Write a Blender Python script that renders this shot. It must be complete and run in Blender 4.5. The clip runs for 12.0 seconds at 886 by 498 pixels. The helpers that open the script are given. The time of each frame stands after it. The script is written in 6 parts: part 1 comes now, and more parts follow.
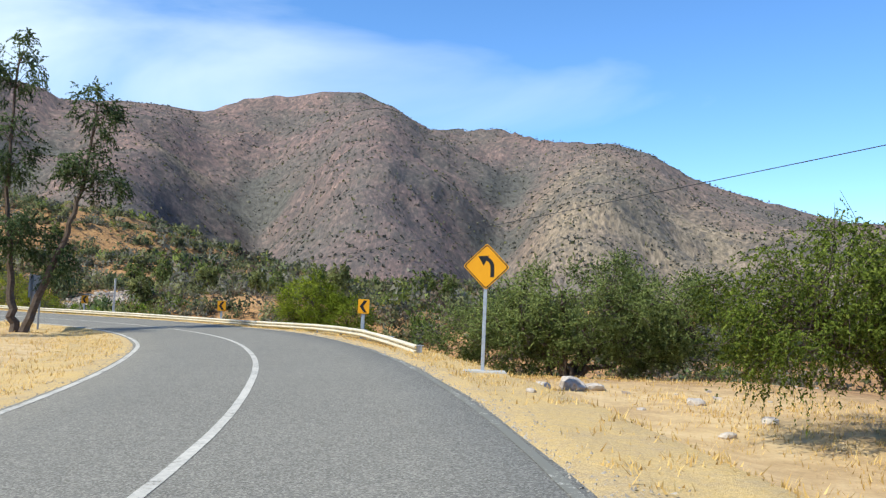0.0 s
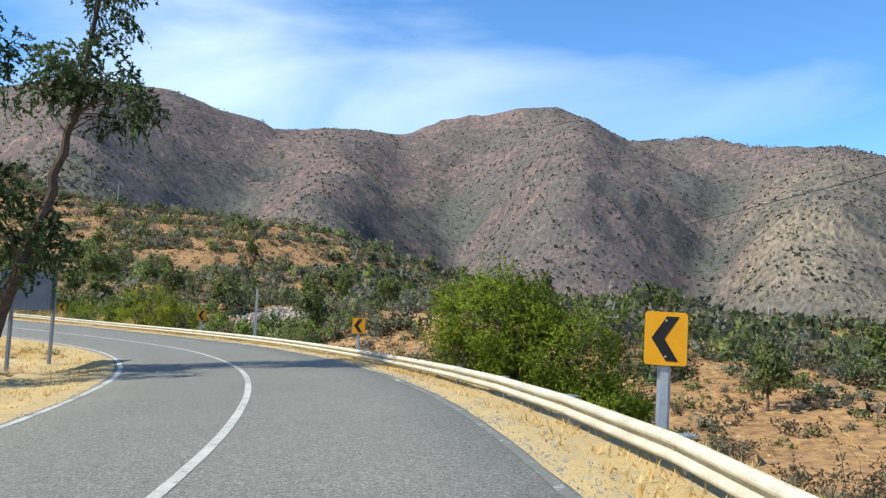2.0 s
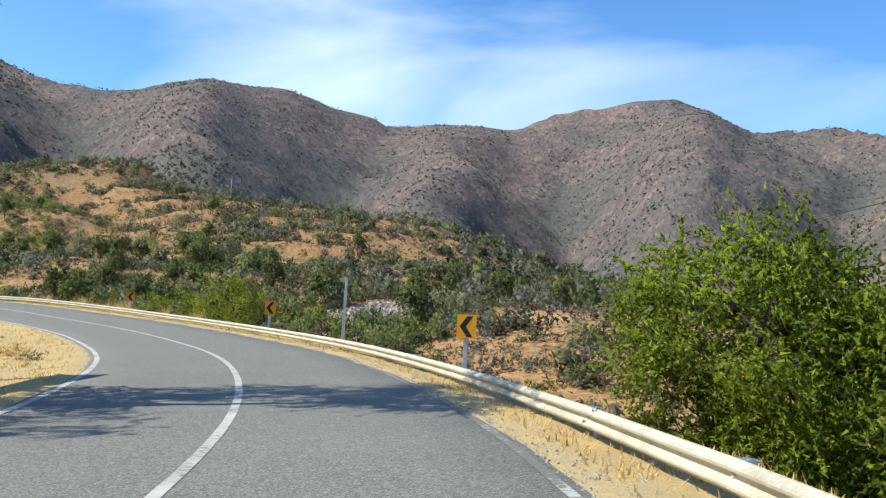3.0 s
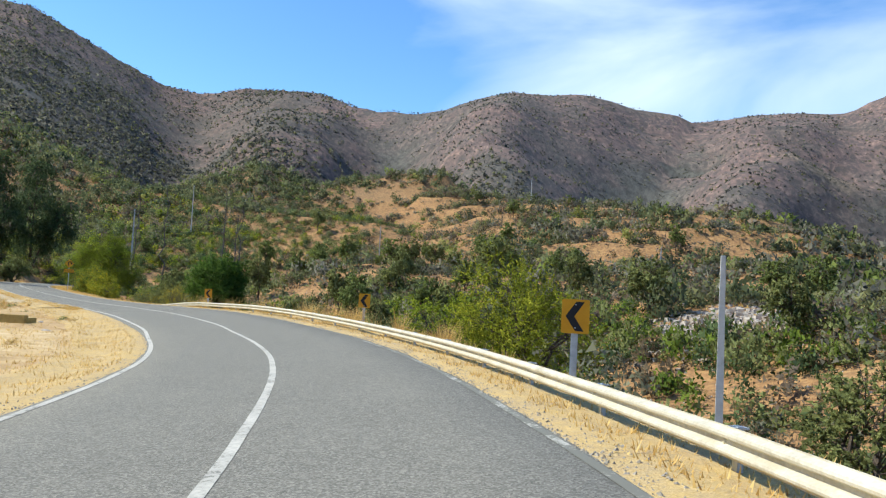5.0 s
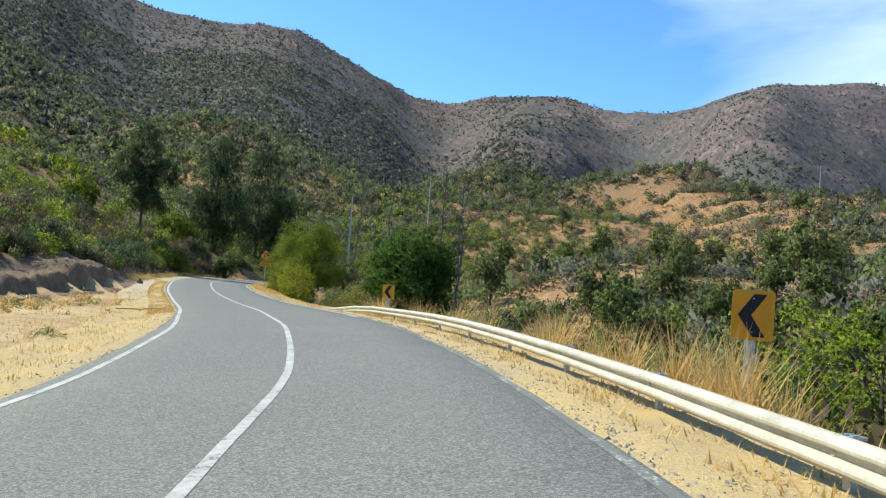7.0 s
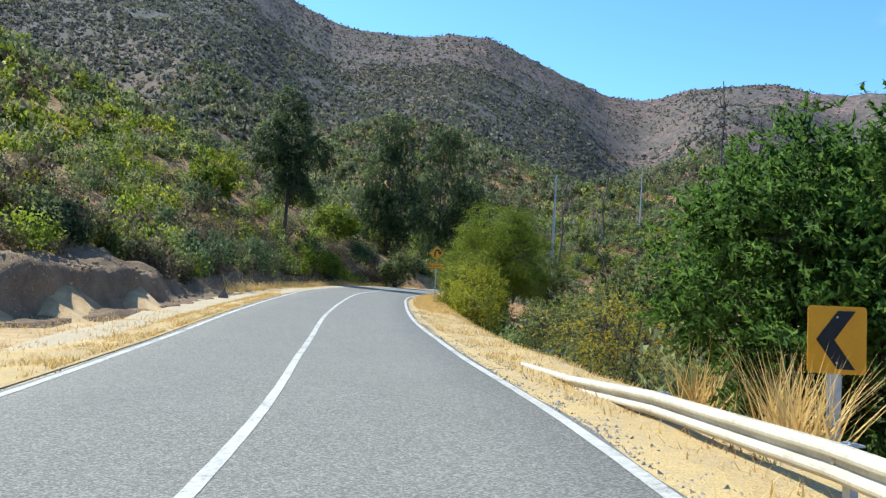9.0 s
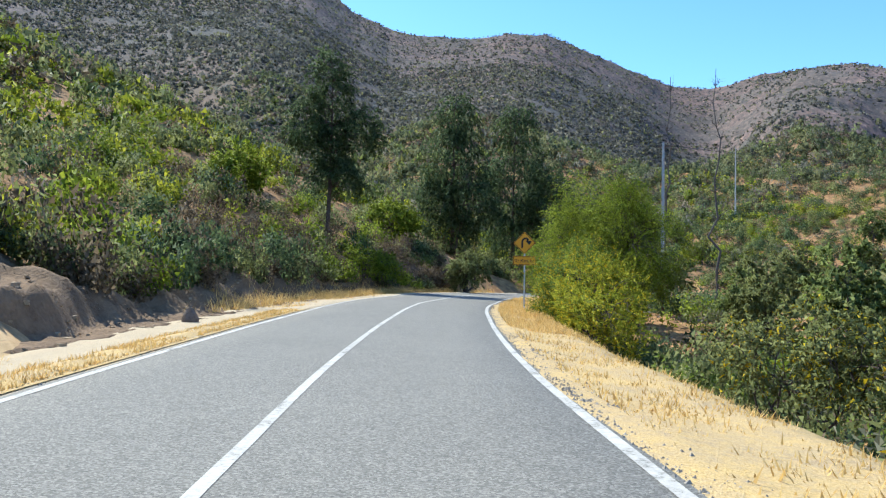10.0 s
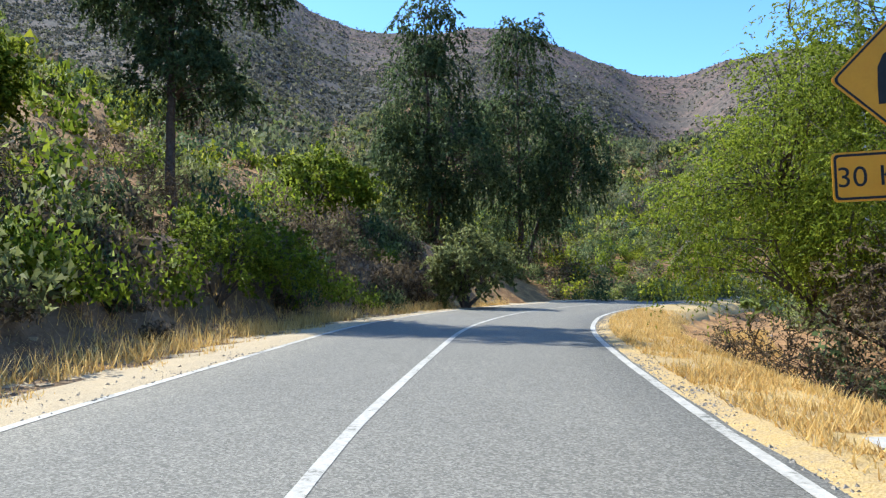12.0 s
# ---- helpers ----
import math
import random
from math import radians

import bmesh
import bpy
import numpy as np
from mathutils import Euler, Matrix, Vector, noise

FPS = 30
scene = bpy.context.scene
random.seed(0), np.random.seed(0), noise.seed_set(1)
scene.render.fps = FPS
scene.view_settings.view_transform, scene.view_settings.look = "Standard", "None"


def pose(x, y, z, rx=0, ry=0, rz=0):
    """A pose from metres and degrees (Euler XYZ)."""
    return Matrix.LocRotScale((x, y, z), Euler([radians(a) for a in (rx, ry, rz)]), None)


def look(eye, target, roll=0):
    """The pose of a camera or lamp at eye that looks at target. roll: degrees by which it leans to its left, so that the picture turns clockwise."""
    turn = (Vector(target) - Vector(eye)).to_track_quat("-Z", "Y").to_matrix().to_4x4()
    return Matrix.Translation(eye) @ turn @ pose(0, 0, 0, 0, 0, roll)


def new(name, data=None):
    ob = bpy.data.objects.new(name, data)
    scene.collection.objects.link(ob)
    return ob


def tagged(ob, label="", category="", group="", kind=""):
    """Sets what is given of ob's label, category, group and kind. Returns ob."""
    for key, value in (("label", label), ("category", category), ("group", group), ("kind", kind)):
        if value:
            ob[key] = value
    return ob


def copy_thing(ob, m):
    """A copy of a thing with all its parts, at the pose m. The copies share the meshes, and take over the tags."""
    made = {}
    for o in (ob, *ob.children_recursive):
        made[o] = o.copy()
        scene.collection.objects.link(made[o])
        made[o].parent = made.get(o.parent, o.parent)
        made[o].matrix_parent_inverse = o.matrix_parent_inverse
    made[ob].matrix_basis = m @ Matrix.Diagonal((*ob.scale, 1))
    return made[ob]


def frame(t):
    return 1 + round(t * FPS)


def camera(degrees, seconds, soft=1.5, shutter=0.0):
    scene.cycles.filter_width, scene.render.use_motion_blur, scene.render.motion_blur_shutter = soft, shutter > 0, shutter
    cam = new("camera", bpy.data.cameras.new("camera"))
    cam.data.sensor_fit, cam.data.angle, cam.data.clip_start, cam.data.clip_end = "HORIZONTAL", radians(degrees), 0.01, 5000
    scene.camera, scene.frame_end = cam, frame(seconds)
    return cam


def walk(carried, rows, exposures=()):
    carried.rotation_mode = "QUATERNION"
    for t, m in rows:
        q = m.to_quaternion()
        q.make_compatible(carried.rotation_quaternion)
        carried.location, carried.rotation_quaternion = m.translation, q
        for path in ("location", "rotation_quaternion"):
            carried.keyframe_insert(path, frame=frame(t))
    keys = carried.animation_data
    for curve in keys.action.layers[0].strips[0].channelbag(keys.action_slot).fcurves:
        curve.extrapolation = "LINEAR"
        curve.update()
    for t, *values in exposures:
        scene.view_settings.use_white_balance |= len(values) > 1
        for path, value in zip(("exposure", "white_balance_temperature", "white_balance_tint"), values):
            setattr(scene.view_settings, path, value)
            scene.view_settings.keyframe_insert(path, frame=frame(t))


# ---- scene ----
cam = camera(58.0, 12.0, soft=1.25)
PATH = [
    (0, (0.892, 0.214, 2.154), (0.797, 2.207, 2.301), 2.2),
    (0.5, (0.3, 6.101, 2.122), (0.07, 8.081, 2.295), 2.9),
    (1, (-0.639, 12.056, 2.146), (-0.989, 14.016, 2.326), 3.0),
    (1.5, (-2.024, 18.071, 2.185), (-2.461, 20.014, 2.363), 2.1),
    (2, (-3.743, 24.125, 2.211), (-4.321, 26.032, 2.383), 2.5),
    (2.5, (-5.928, 30.142, 2.2), (-6.655, 31.998, 2.363), 3.3),
    (4.3, (-18.011, 50.573, 1.908), (-19.169, 52.197, 2.047), 2.6),
    (4.5, (-19.693, 52.608, 1.878), (-20.934, 54.169, 2.019), 2.6),
    (5, (-24.439, 57.363, 1.863), (-25.883, 58.74, 1.994), 2.9),
    (5.5, (-29.803, 61.812, 1.773), (-31.365, 63.055, 1.895), 2.9),
    (6, (-35.592, 65.977, 1.739), (-37.254, 67.081, 1.865), 3.3),
    (6.5, (-41.719, 69.987, 1.707), (-43.45, 70.982, 1.827), 3.8),
    (7, (-48.305, 73.558, 1.678), (-50.095, 74.443, 1.789), 4.3),
    (7.5, (-55.312, 76.59, 1.732), (-57.155, 77.361, 1.829), 5.0),
    (7.7, (-58.224, 77.599, 1.744), (-60.086, 78.323, 1.837), 5.1),
    (9.3, (-82.428, 83.887, 1.872), (-84.392, 84.248, 1.968), 2.7),
    (9.5, (-85.719, 84.455, 1.816), (-87.691, 84.773, 1.912), 2.1),
    (10, (-94.691, 85.345, 1.813), (-96.671, 85.612, 1.912), 1.2),
    (10.5, (-103.901, 86.19, 1.852), (-105.888, 86.403, 1.945), 0.2),
    (11, (-113.174, 87.268, 2.046), (-115.163, 87.461, 2.14), -0.6),
    (11.5, (-122.35, 88.458, 2.228), (-124.337, 88.661, 2.321), -1.0),
    (12, (-131.144, 89.939, 2.427), (-133.112, 90.28, 2.529), -1.4),
]
# seconds, stops, kelvin, tint
EXPOSURES = [(0, 0.56, 6300, 4), (2.5, 0.54, 6200, 1), (5.5, 0.57, 6350, 2), (7.5, 0.58, 6050, -2), (9.3, 0.87, 5900, 2), (12, 0.98, 6050, 5)]
walk(cam, [(t, look(eye, target, roll)) for t, eye, target, roll in PATH], exposures=EXPOSURES)

# ---- daylight ----
SUN_FROM = Vector((-0.78, -0.63, 1.06)).normalized()
world = bpy.data.worlds.new("world")
scene.world = world
world.use_nodes = True
wn, wl = world.node_tree.nodes, world.node_tree.links
wn.clear()
w_out = wn.new("ShaderNodeOutputWorld")
w_bg = wn.new("ShaderNodeBackground")
w_sky = wn.new("ShaderNodeTexSky")
w_sky.sky_type = "NISHITA"
w_sky.sun_disc = False
w_sky.sun_elevation = math.asin(SUN_FROM.z)
w_sky.sun_rotation = math.atan2(SUN_FROM.x, SUN_FROM.y)
w_sky.altitude = 600
w_sky.air_density = 0.95
w_sky.dust_density = 0.3
w_sky.ozone_density = 4.0
w_bg.inputs["Strength"].default_value = 0.15
# thin cirrus: a broad soft plume over the valley, streaked by the wind
w_co = wn.new("ShaderNodeTexCoord")
w_map = wn.new("ShaderNodeMapping")
w_map.inputs["Rotation"].default_value = (0.3, 0.9, 0.5)
w_map.inputs["Scale"].default_value = (1.0, 2.6, 4.2)
w_no = wn.new("ShaderNodeTexNoise")
w_no.inputs["Scale"].default_value = 1.25
w_no.inputs["Detail"].default_value = 7
w_no.inputs["Roughness"].default_value = 0.5
w_no.inputs["Distortion"].default_value = 0.5
w_dot = wn.new("ShaderNodeVectorMath")
w_dot.operation = "DOT_PRODUCT"
w_dot.inputs[1].default_value = (-0.47, 0.77, 0.43)
w_near = wn.new("ShaderNodeMapRange")
w_near.interpolation_type = "SMOOTHSTEP"
w_near.inputs["From Min"].default_value = 0.91
w_near.inputs["From Max"].default_value = 1.0
w_near.inputs["To Min"].default_value = -0.10
w_near.inputs["To Max"].default_value = 0.16
w_add = wn.new("ShaderNodeMath")
w_add.operation = "ADD"
w_ramp = wn.new("ShaderNodeValToRGB")
w_ramp.color_ramp.elements[0].position = 0.50
w_ramp.color_ramp.elements[1].position = 0.86
w_ramp.color_ramp.elements[1].color = (0.75, 0.75, 0.75, 1)
w_sat = wn.new("ShaderNodeHueSaturation")
w_sat.inputs["Hue"].default_value = 0.504
w_sat.inputs["Saturation"].default_value = 1.15
w_sat.inputs["Value"].default_value = 1.10
w_mix = wn.new("ShaderNodeMixRGB")
w_mix.inputs[2].default_value = (5.6, 6.0, 6.5, 1)
wl.new(w_co.outputs["Generated"], w_map.inputs["Vector"])
wl.new(w_map.outputs["Vector"], w_no.inputs["Vector"])
wl.new(w_co.outputs["Generated"], w_dot.inputs[0])
wl.new(w_dot.outputs["Value"], w_near.inputs["Value"])
wl.new(w_no.outputs["Fac"], w_add.inputs[0])
wl.new(w_near.outputs["Result"], w_add.inputs[1])
wl.new(w_add.outputs[0], w_ramp.inputs["Fac"])
wl.new(w_ramp.outputs["Color"], w_mix.inputs["Fac"])
wl.new(w_sky.outputs["Color"], w_sat.inputs["Color"])
wl.new(w_sat.outputs["Color"], w_mix.inputs[1])
wl.new(w_mix.outputs["Color"], w_bg.inputs["Color"])
wl.new(w_bg.outputs["Background"], w_out.inputs["Surface"])
sun_data = bpy.data.lights.new("sun", "SUN")
sun_data.energy = 4.2
sun_data.angle = radians(0.55)
sun_data.color = (1.0, 0.95, 0.87)
sun = new("sun", sun_data)
sun.matrix_world = look(SUN_FROM * 60, (0, 0, 0))


# ---- materials ----
def mat(name, rough=0.8, metal=0.0, spec=0.3):
    m = bpy.data.materials.new(name)
    m.use_nodes = True
    b = m.node_tree.nodes["Principled BSDF"]
    b.inputs["Roughness"].default_value = rough
    b.inputs["Metallic"].default_value = metal
    b.inputs["Specular IOR Level"].default_value = spec
    return m, m.node_tree.nodes, m.node_tree.links, b


def noise_node(n, l, scale, detail=4, rough=0.55, vec=None):
    t = n.new("ShaderNodeTexNoise")
    t.inputs["Scale"].default_value = scale
    t.inputs["Detail"].default_value = detail
    t.inputs["Roughness"].default_value = rough
    if vec is not None:
        l.new(vec, t.inputs["Vector"])
    return t.outputs["Fac"]


def ramp(n, l, fac, stops):
    r = n.new("ShaderNodeValToRGB")
    e = r.color_ramp.elements
    while len(e) < len(stops):
        e.new(0.5)
    for k, (p, c) in enumerate(stops):
        e[k].position = p
        e[k].color = (*c, 1) if len(c) == 3 else c
    l.new(fac, r.inputs["Fac"])
    return r.outputs["Color"]


def mix(n, l, fac, a, b, kind="MIX"):
    m = n.new("ShaderNodeMixRGB")
    m.blend_type = kind
    for sock, v in ((m.inputs[0], fac), (m.inputs[1], a), (m.inputs[2], b)):
        if isinstance(v, (int, float)):
            sock.default_value = v
        elif isinstance(v, tuple):
            sock.default_value = (*v, 1)
        else:
            l.new(v, sock)
    return m.outputs[0]


def bump(n, l, b, height, strength, dist):
    k = n.new("ShaderNodeBump")
    k.inputs["Strength"].default_value = strength
    k.inputs["Distance"].default_value = dist
    l.new(height, k.inputs["Height"])
    l.new(k.outputs["Normal"], b.inputs["Normal"])


def here(n):
    return n.new("ShaderNodeNewGeometry").outputs["Position"]


def simple(name, a, c, scale, rough=0.8, metal=0.0, spec=0.3, relief=0.2, dist=0.01, object_space=False):
    """Two tones mottled by noise at two scales."""
    m, n, l, b = mat(name, rough, metal, spec)
    v = n.new("ShaderNodeTexCoord").outputs["Object"] if object_space else here(n)
    f1 = noise_node(n, l, scale, 5, 0.6, v)
    f2 = noise_node(n, l, scale * 9, 3, 0.6, v)
    f = mix(n, l, 0.4, f1, f2)
    l.new(ramp(n, l, f, [(0.32, a), (0.68, c)]), b.inputs["Base Color"])
    bump(n, l, b, f2, relief, dist)
    return m


def leaf_mat(name, a, c, e, back=0.46):
    """Leaves: each one its own tone, letting some light through."""
    m, n, l, b = mat(name, 0.68, 0, 0.10)
    rnd = n.new("ShaderNodeNewGeometry").outputs["Random Per Island"]
    big = noise_node(n, l, 0.5, 2, 0.5, here(n))
    f = mix(n, l, 0.35, rnd, big)
    col = ramp(n, l, f, [(0.12, a), (0.55, c), (0.93, e)])
    l.new(col, b.inputs["Base Color"])
    tr = n.new("ShaderNodeBsdfTranslucent")
    l.new(col, tr.inputs["Color"])
    ms = n.new("ShaderNodeMixShader")
    ms.inputs[0].default_value = back
    l.new(b.outputs[0], ms.inputs[1])
    l.new(tr.outputs[0], ms.inputs[2])
    l.new(ms.outputs[0], n["Material Output"].inputs["Surface"])
    return m


def shrub_mat(name, a, c, e):
    """Shrubs of the slopes: each shrub its own tone, lighter and darker leaves in it."""
    m, n, l, b = mat(name, 0.80, 0, 0.06)
    tone = n.new("ShaderNodeAttribute")
    tone.attribute_name = "tone"
    rnd = n.new("ShaderNodeNewGeometry").outputs["Random Per Island"]
    col = ramp(n, l, mix(n, l, 0.42, tone.outputs["Fac"], rnd), [(0.14, a), (0.50, c), (0.88, e)])
    l.new(col, b.inputs["Base Color"])
    tr = n.new("ShaderNodeBsdfTranslucent")
    l.new(col, tr.inputs["Color"])
    ms = n.new("ShaderNodeMixShader")
    ms.inputs[0].default_value = 0.45
    l.new(b.outputs[0], ms.inputs[1])
    l.new(tr.outputs[0], ms.inputs[2])
    l.new(ms.outputs[0], n["Material Output"].inputs["Surface"])
    return m


def ground_material():
    m, n, l, b = mat("hill_ground", 0.95, 0, 0.1)
    v = here(n)
    big = noise_node(n, l, 0.02, 6, 0.6, v)
    midn = noise_node(n, l, 0.11, 6, 0.62, v)
    small = noise_node(n, l, 1.3, 6, 0.65, v)
    fine = noise_node(n, l, 14, 4, 0.6, v)
    # soil and dry grass close by
    soil = ramp(n, l, midn, [(0.30, (0.15, 0.085, 0.040)), (0.45, (0.32, 0.148, 0.054)), (0.58, (0.44, 0.222, 0.080)), (0.72, (0.31, 0.195, 0.085))])
    soil = mix(n, l, 0.6, soil, ramp(n, l, small, [(0.38, (0.10, 0.066, 0.036)), (0.50, (0.34, 0.180, 0.070)), (0.62, (0.56, 0.330, 0.130))]))
    # dry scrub of the mountains: grey-brown twigs, pale soil showing through, green in the gullies
    grain_at = n.new("ShaderNodeAttribute")
    grain_at.attribute_name = "slope_grain"
    g = grain_at.outputs["Vector"]
    wide = noise_node(n, l, 0.0055, 5, 0.6, v)
    patch = noise_node(n, l, 0.030, 5, 0.6, g)
    grain = noise_node(n, l, 0.22, 5, 0.72, g)
    stone = ramp(n, l, patch, [(0.40, (0.062, 0.058, 0.064)), (0.50, (0.140, 0.098, 0.090)), (0.60, (0.270, 0.170, 0.122))])
    stone = mix(n, l, 0.6, stone, ramp(n, l, big, [(0.42, (0.066, 0.062, 0.062)), (0.50, (0.160, 0.110, 0.096)), (0.58, (0.270, 0.170, 0.125)), (0.66, (0.090, 0.080, 0.078))]))
    stone = mix(n, l, 0.55, stone, ramp(n, l, grain, [(0.36, (0.060, 0.054, 0.052)), (0.48, (0.112, 0.084, 0.076)), (0.57, (0.225, 0.150, 0.112)), (0.66, (0.46, 0.315, 0.215))]))
    lush = n.new("ShaderNodeAttribute")
    lush.attribute_name = "lush"
    straw = n.new("ShaderNodeAttribute")
    straw.attribute_name = "straw"
    stone = mix(n, l, straw.outputs["Fac"], stone, ramp(n, l, grain, [(0.36, (0.105, 0.088, 0.055)), (0.52, (0.255, 0.205, 0.120)), (0.68, (0.42, 0.335, 0.20))]))
    # single shrubs as dark round spots
    for cells, lo_, hi_, much in ((0.20, 0.30, 0.42, 0.62), (0.10, 0.24, 0.34, 0.6)):
        dots = n.new("ShaderNodeTexVoronoi")
        dots.inputs["Scale"].default_value = cells
        dots.inputs["Randomness"].default_value = 1.0
        l.new(g, dots.inputs["Vector"])
        stone = mix(n, l, ramp(n, l, dots.outputs["Distance"], [(lo_, (much, much, much)), (hi_, (0, 0, 0))]), stone, (0.052, 0.053, 0.050))
    greens = mix(n, l, 1.0, ramp(n, l, wide, [(0.45, (0, 0, 0)), (0.58, (0.6, 0.6, 0.6))]), lush.outputs["Fac"], "ADD")
    stone = mix(n, l, greens, stone, ramp(n, l, grain, [(0.40, (0.036, 0.044, 0.040)), (0.60, (0.100, 0.106, 0.086))]))
    # bluish tint: the haze of distance put into the mountains' own colour
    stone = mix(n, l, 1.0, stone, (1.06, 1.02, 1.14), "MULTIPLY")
    umber = n.new("ShaderNodeAttribute")
    umber.attribute_name = "umber"
    stone = mix(n, l, umber.outputs["Fac"], stone, mix(n, l, 1.0, stone, (0.96, 0.92, 0.88), "MULTIPLY"))
    stony = n.new("ShaderNodeAttribute")
    stony.attribute_name = "stony"
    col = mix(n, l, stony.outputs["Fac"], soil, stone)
    dust = n.new("ShaderNodeAttribute")
    dust.attribute_name = "dust"
    sand = ramp(n, l, mix(n, l, 0.5, small, midn), [(0.36, (0.46, 0.30, 0.145)), (0.50, (0.66, 0.46, 0.225)), (0.64, (0.78, 0.60, 0.345))])
    col = mix(n, l, dust.outputs["Fac"], col, sand)
    col = mix(n, l, 0.2, col, ramp(n, l, fine, [(0.35, (0.08, 0.06, 0.045)), (0.65, (0.38, 0.29, 0.18))]))
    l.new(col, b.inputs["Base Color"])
    h = mix(n, l, 0.5, small, fine)
    bump(n, l, b, h, 0.6, 0.12)
    return m


def asphalt_material():
    m, n, l, b = mat("worn_asphalt", 0.88, 0, 0.25)
    v = here(n)
    chips = n.new("ShaderNodeTexVoronoi")
    chips.inputs["Scale"].default_value = 52
    l.new(v, chips.inputs["Vector"])
    f1 = noise_node(n, l, 0.35, 5, 0.6, v)
    f2 = noise_node(n, l, 5.5, 5, 0.7, v)
    base = ramp(n, l, f1, [(0.3, (0.156, 0.143, 0.115)), (0.55, (0.196, 0.180, 0.144)), (0.75, (0.238, 0.219, 0.174))])
    base = mix(n, l, 0.45, base, ramp(n, l, f2, [(0.35, (0.146, 0.134, 0.108)), (0.66, (0.232, 0.213, 0.172))]))
    grit = ramp(n, l, chips.outputs["Color"], [(0.12, (0.045, 0.041, 0.035)), (0.5, (0.175, 0.161, 0.130)), (0.92, (0.44, 0.405, 0.33))])
    l.new(mix(n, l, 0.5, base, grit), b.inputs["Base Color"])
    bump(n, l, b, mix(n, l, 0.8, f2, chips.outputs["Distance"]), 0.45, 0.006)
    return m


def paint_material(name, gone, tone=(0.72, 0.71, 0.67)):
    """Road paint, scuffed down to the asphalt where the noise is over the mark."""
    m, n, l, b = mat(name, 0.75, 0, 0.3)
    v = here(n)
    f = mix(n, l, 0.55, noise_node(n, l, 1.1, 5, 0.65, v), noise_node(n, l, 13, 5, 0.75, v))
    t2 = tuple(0.72 * c for c in tone)
    l.new(ramp(n, l, f, [(gone - 0.16, tone), (gone - 0.03, t2), (gone + 0.02, (0.170, 0.162, 0.130))]), b.inputs["Base Color"])
    bump(n, l, b, f, 0.25, 0.006)
    return m


def verge_material(name, dry, soilc):
    m, n, l, b = mat(name, 0.95, 0, 0.1)
    v = here(n)
    f = mix(n, l, 0.5, noise_node(n, l, 0.8, 5, 0.65, v), noise_node(n, l, 7, 5, 0.7, v))
    g = noise_node(n, l, 42, 3, 0.6, v)
    col = ramp(n, l, f, [(0.34, soilc), (0.47, tuple(0.5 * (p + q) for p, q in zip(dry, soilc))), (0.60, dry)])
    col = mix(n, l, 0.35, col, ramp(n, l, g, [(0.35, (0.16, 0.125, 0.09)), (0.65, (0.66, 0.55, 0.38))]))
    l.new(col, b.inputs["Base Color"])
    bump(n, l, b, mix(n, l, 0.5, f, g), 0.8, 0.05)
    return m


M_GROUND = ground_material()
M_ASPHALT = asphalt_material()
M_LINE = paint_material("white_line_paint", 0.585, (0.54, 0.50, 0.42))
M_LINE_WORN = paint_material("worn_white_line_paint", 0.445, (0.56, 0.53, 0.45))
M_VERGE = verge_material("dry_verge", (0.68, 0.44, 0.125), (0.42, 0.30, 0.16))
M_TRACK = verge_material("dusty_shoulder", (0.60, 0.46, 0.27), (0.46, 0.36, 0.23))
M_GRAVEL = simple("grey_gravel", (0.20, 0.175, 0.14), (0.46, 0.40, 0.31), 3.0, 0.9, 0, 0.2, 0.5, 0.02)
M_BANK = simple("bank_earth", (0.115, 0.076, 0.046), (0.29, 0.195, 0.115), 1.1, 0.95, 0, 0.1, 0.9, 0.08)
M_ROCK = simple("pale_rock", (0.27, 0.22, 0.18), (0.62, 0.55, 0.46), 1.6, 0.9, 0, 0.2, 0.6, 0.04)
M_STRAW = leaf_mat("dry_grass", (0.42, 0.26, 0.085), (0.70, 0.47, 0.16), (0.84, 0.63, 0.27), 0.35)
M_RAIL = simple("cream_painted_steel", (0.42, 0.37, 0.26), (0.68, 0.63, 0.50), 2.2, 0.55, 0, 0.4, 0.15, 0.004)
M_GALV = simple("galvanised_steel", (0.34, 0.38, 0.42), (0.55, 0.59, 0.63), 9, 0.45, 0.6, 0.5, 0.1, 0.002)
M_YELLOW = simple("yellow_sign_sheet", (0.66, 0.29, 0.004), (0.74, 0.345, 0.007), 4, 0.45, 0, 0.4, 0.03, 0.001)
M_BLACK = simple("black_sign_sheet", (0.008, 0.008, 0.009), (0.02, 0.02, 0.022), 8, 0.5, 0, 0.3, 0.03, 0.001)
M_SIGNBACK = simple("grey_sign_back", (0.20, 0.22, 0.25), (0.30, 0.32, 0.35), 3, 0.5, 0.4, 0.4, 0.05, 0.002)
M_CONCRETE = simple("weathered_concrete", (0.34, 0.32, 0.28), (0.54, 0.51, 0.45), 3.5, 0.9, 0, 0.2, 0.35, 0.008)
M_BARK = simple("grey_brown_bark", (0.055, 0.042, 0.033), (0.17, 0.13, 0.10), 7, 0.95, 0, 0.1, 0.9, 0.03)
M_PALEBARK = simple("pale_dead_bark", (0.07, 0.062, 0.055), (0.17, 0.15, 0.13), 7, 0.95, 0, 0.1, 0.7, 0.02)
M_WIRE = simple("dark_cable", (0.03, 0.03, 0.03), (0.06, 0.06, 0.06), 5)
M_WOODPOST = simple("weathered_post_wood", (0.10, 0.075, 0.055), (0.24, 0.19, 0.15), 9, 0.95, 0, 0.1, 0.6, 0.01)
M_YBLOCK = simple("yellow_painted_concrete", (0.30, 0.20, 0.06), (0.50, 0.36, 0.12), 3, 0.85, 0, 0.2, 0.3, 0.01)
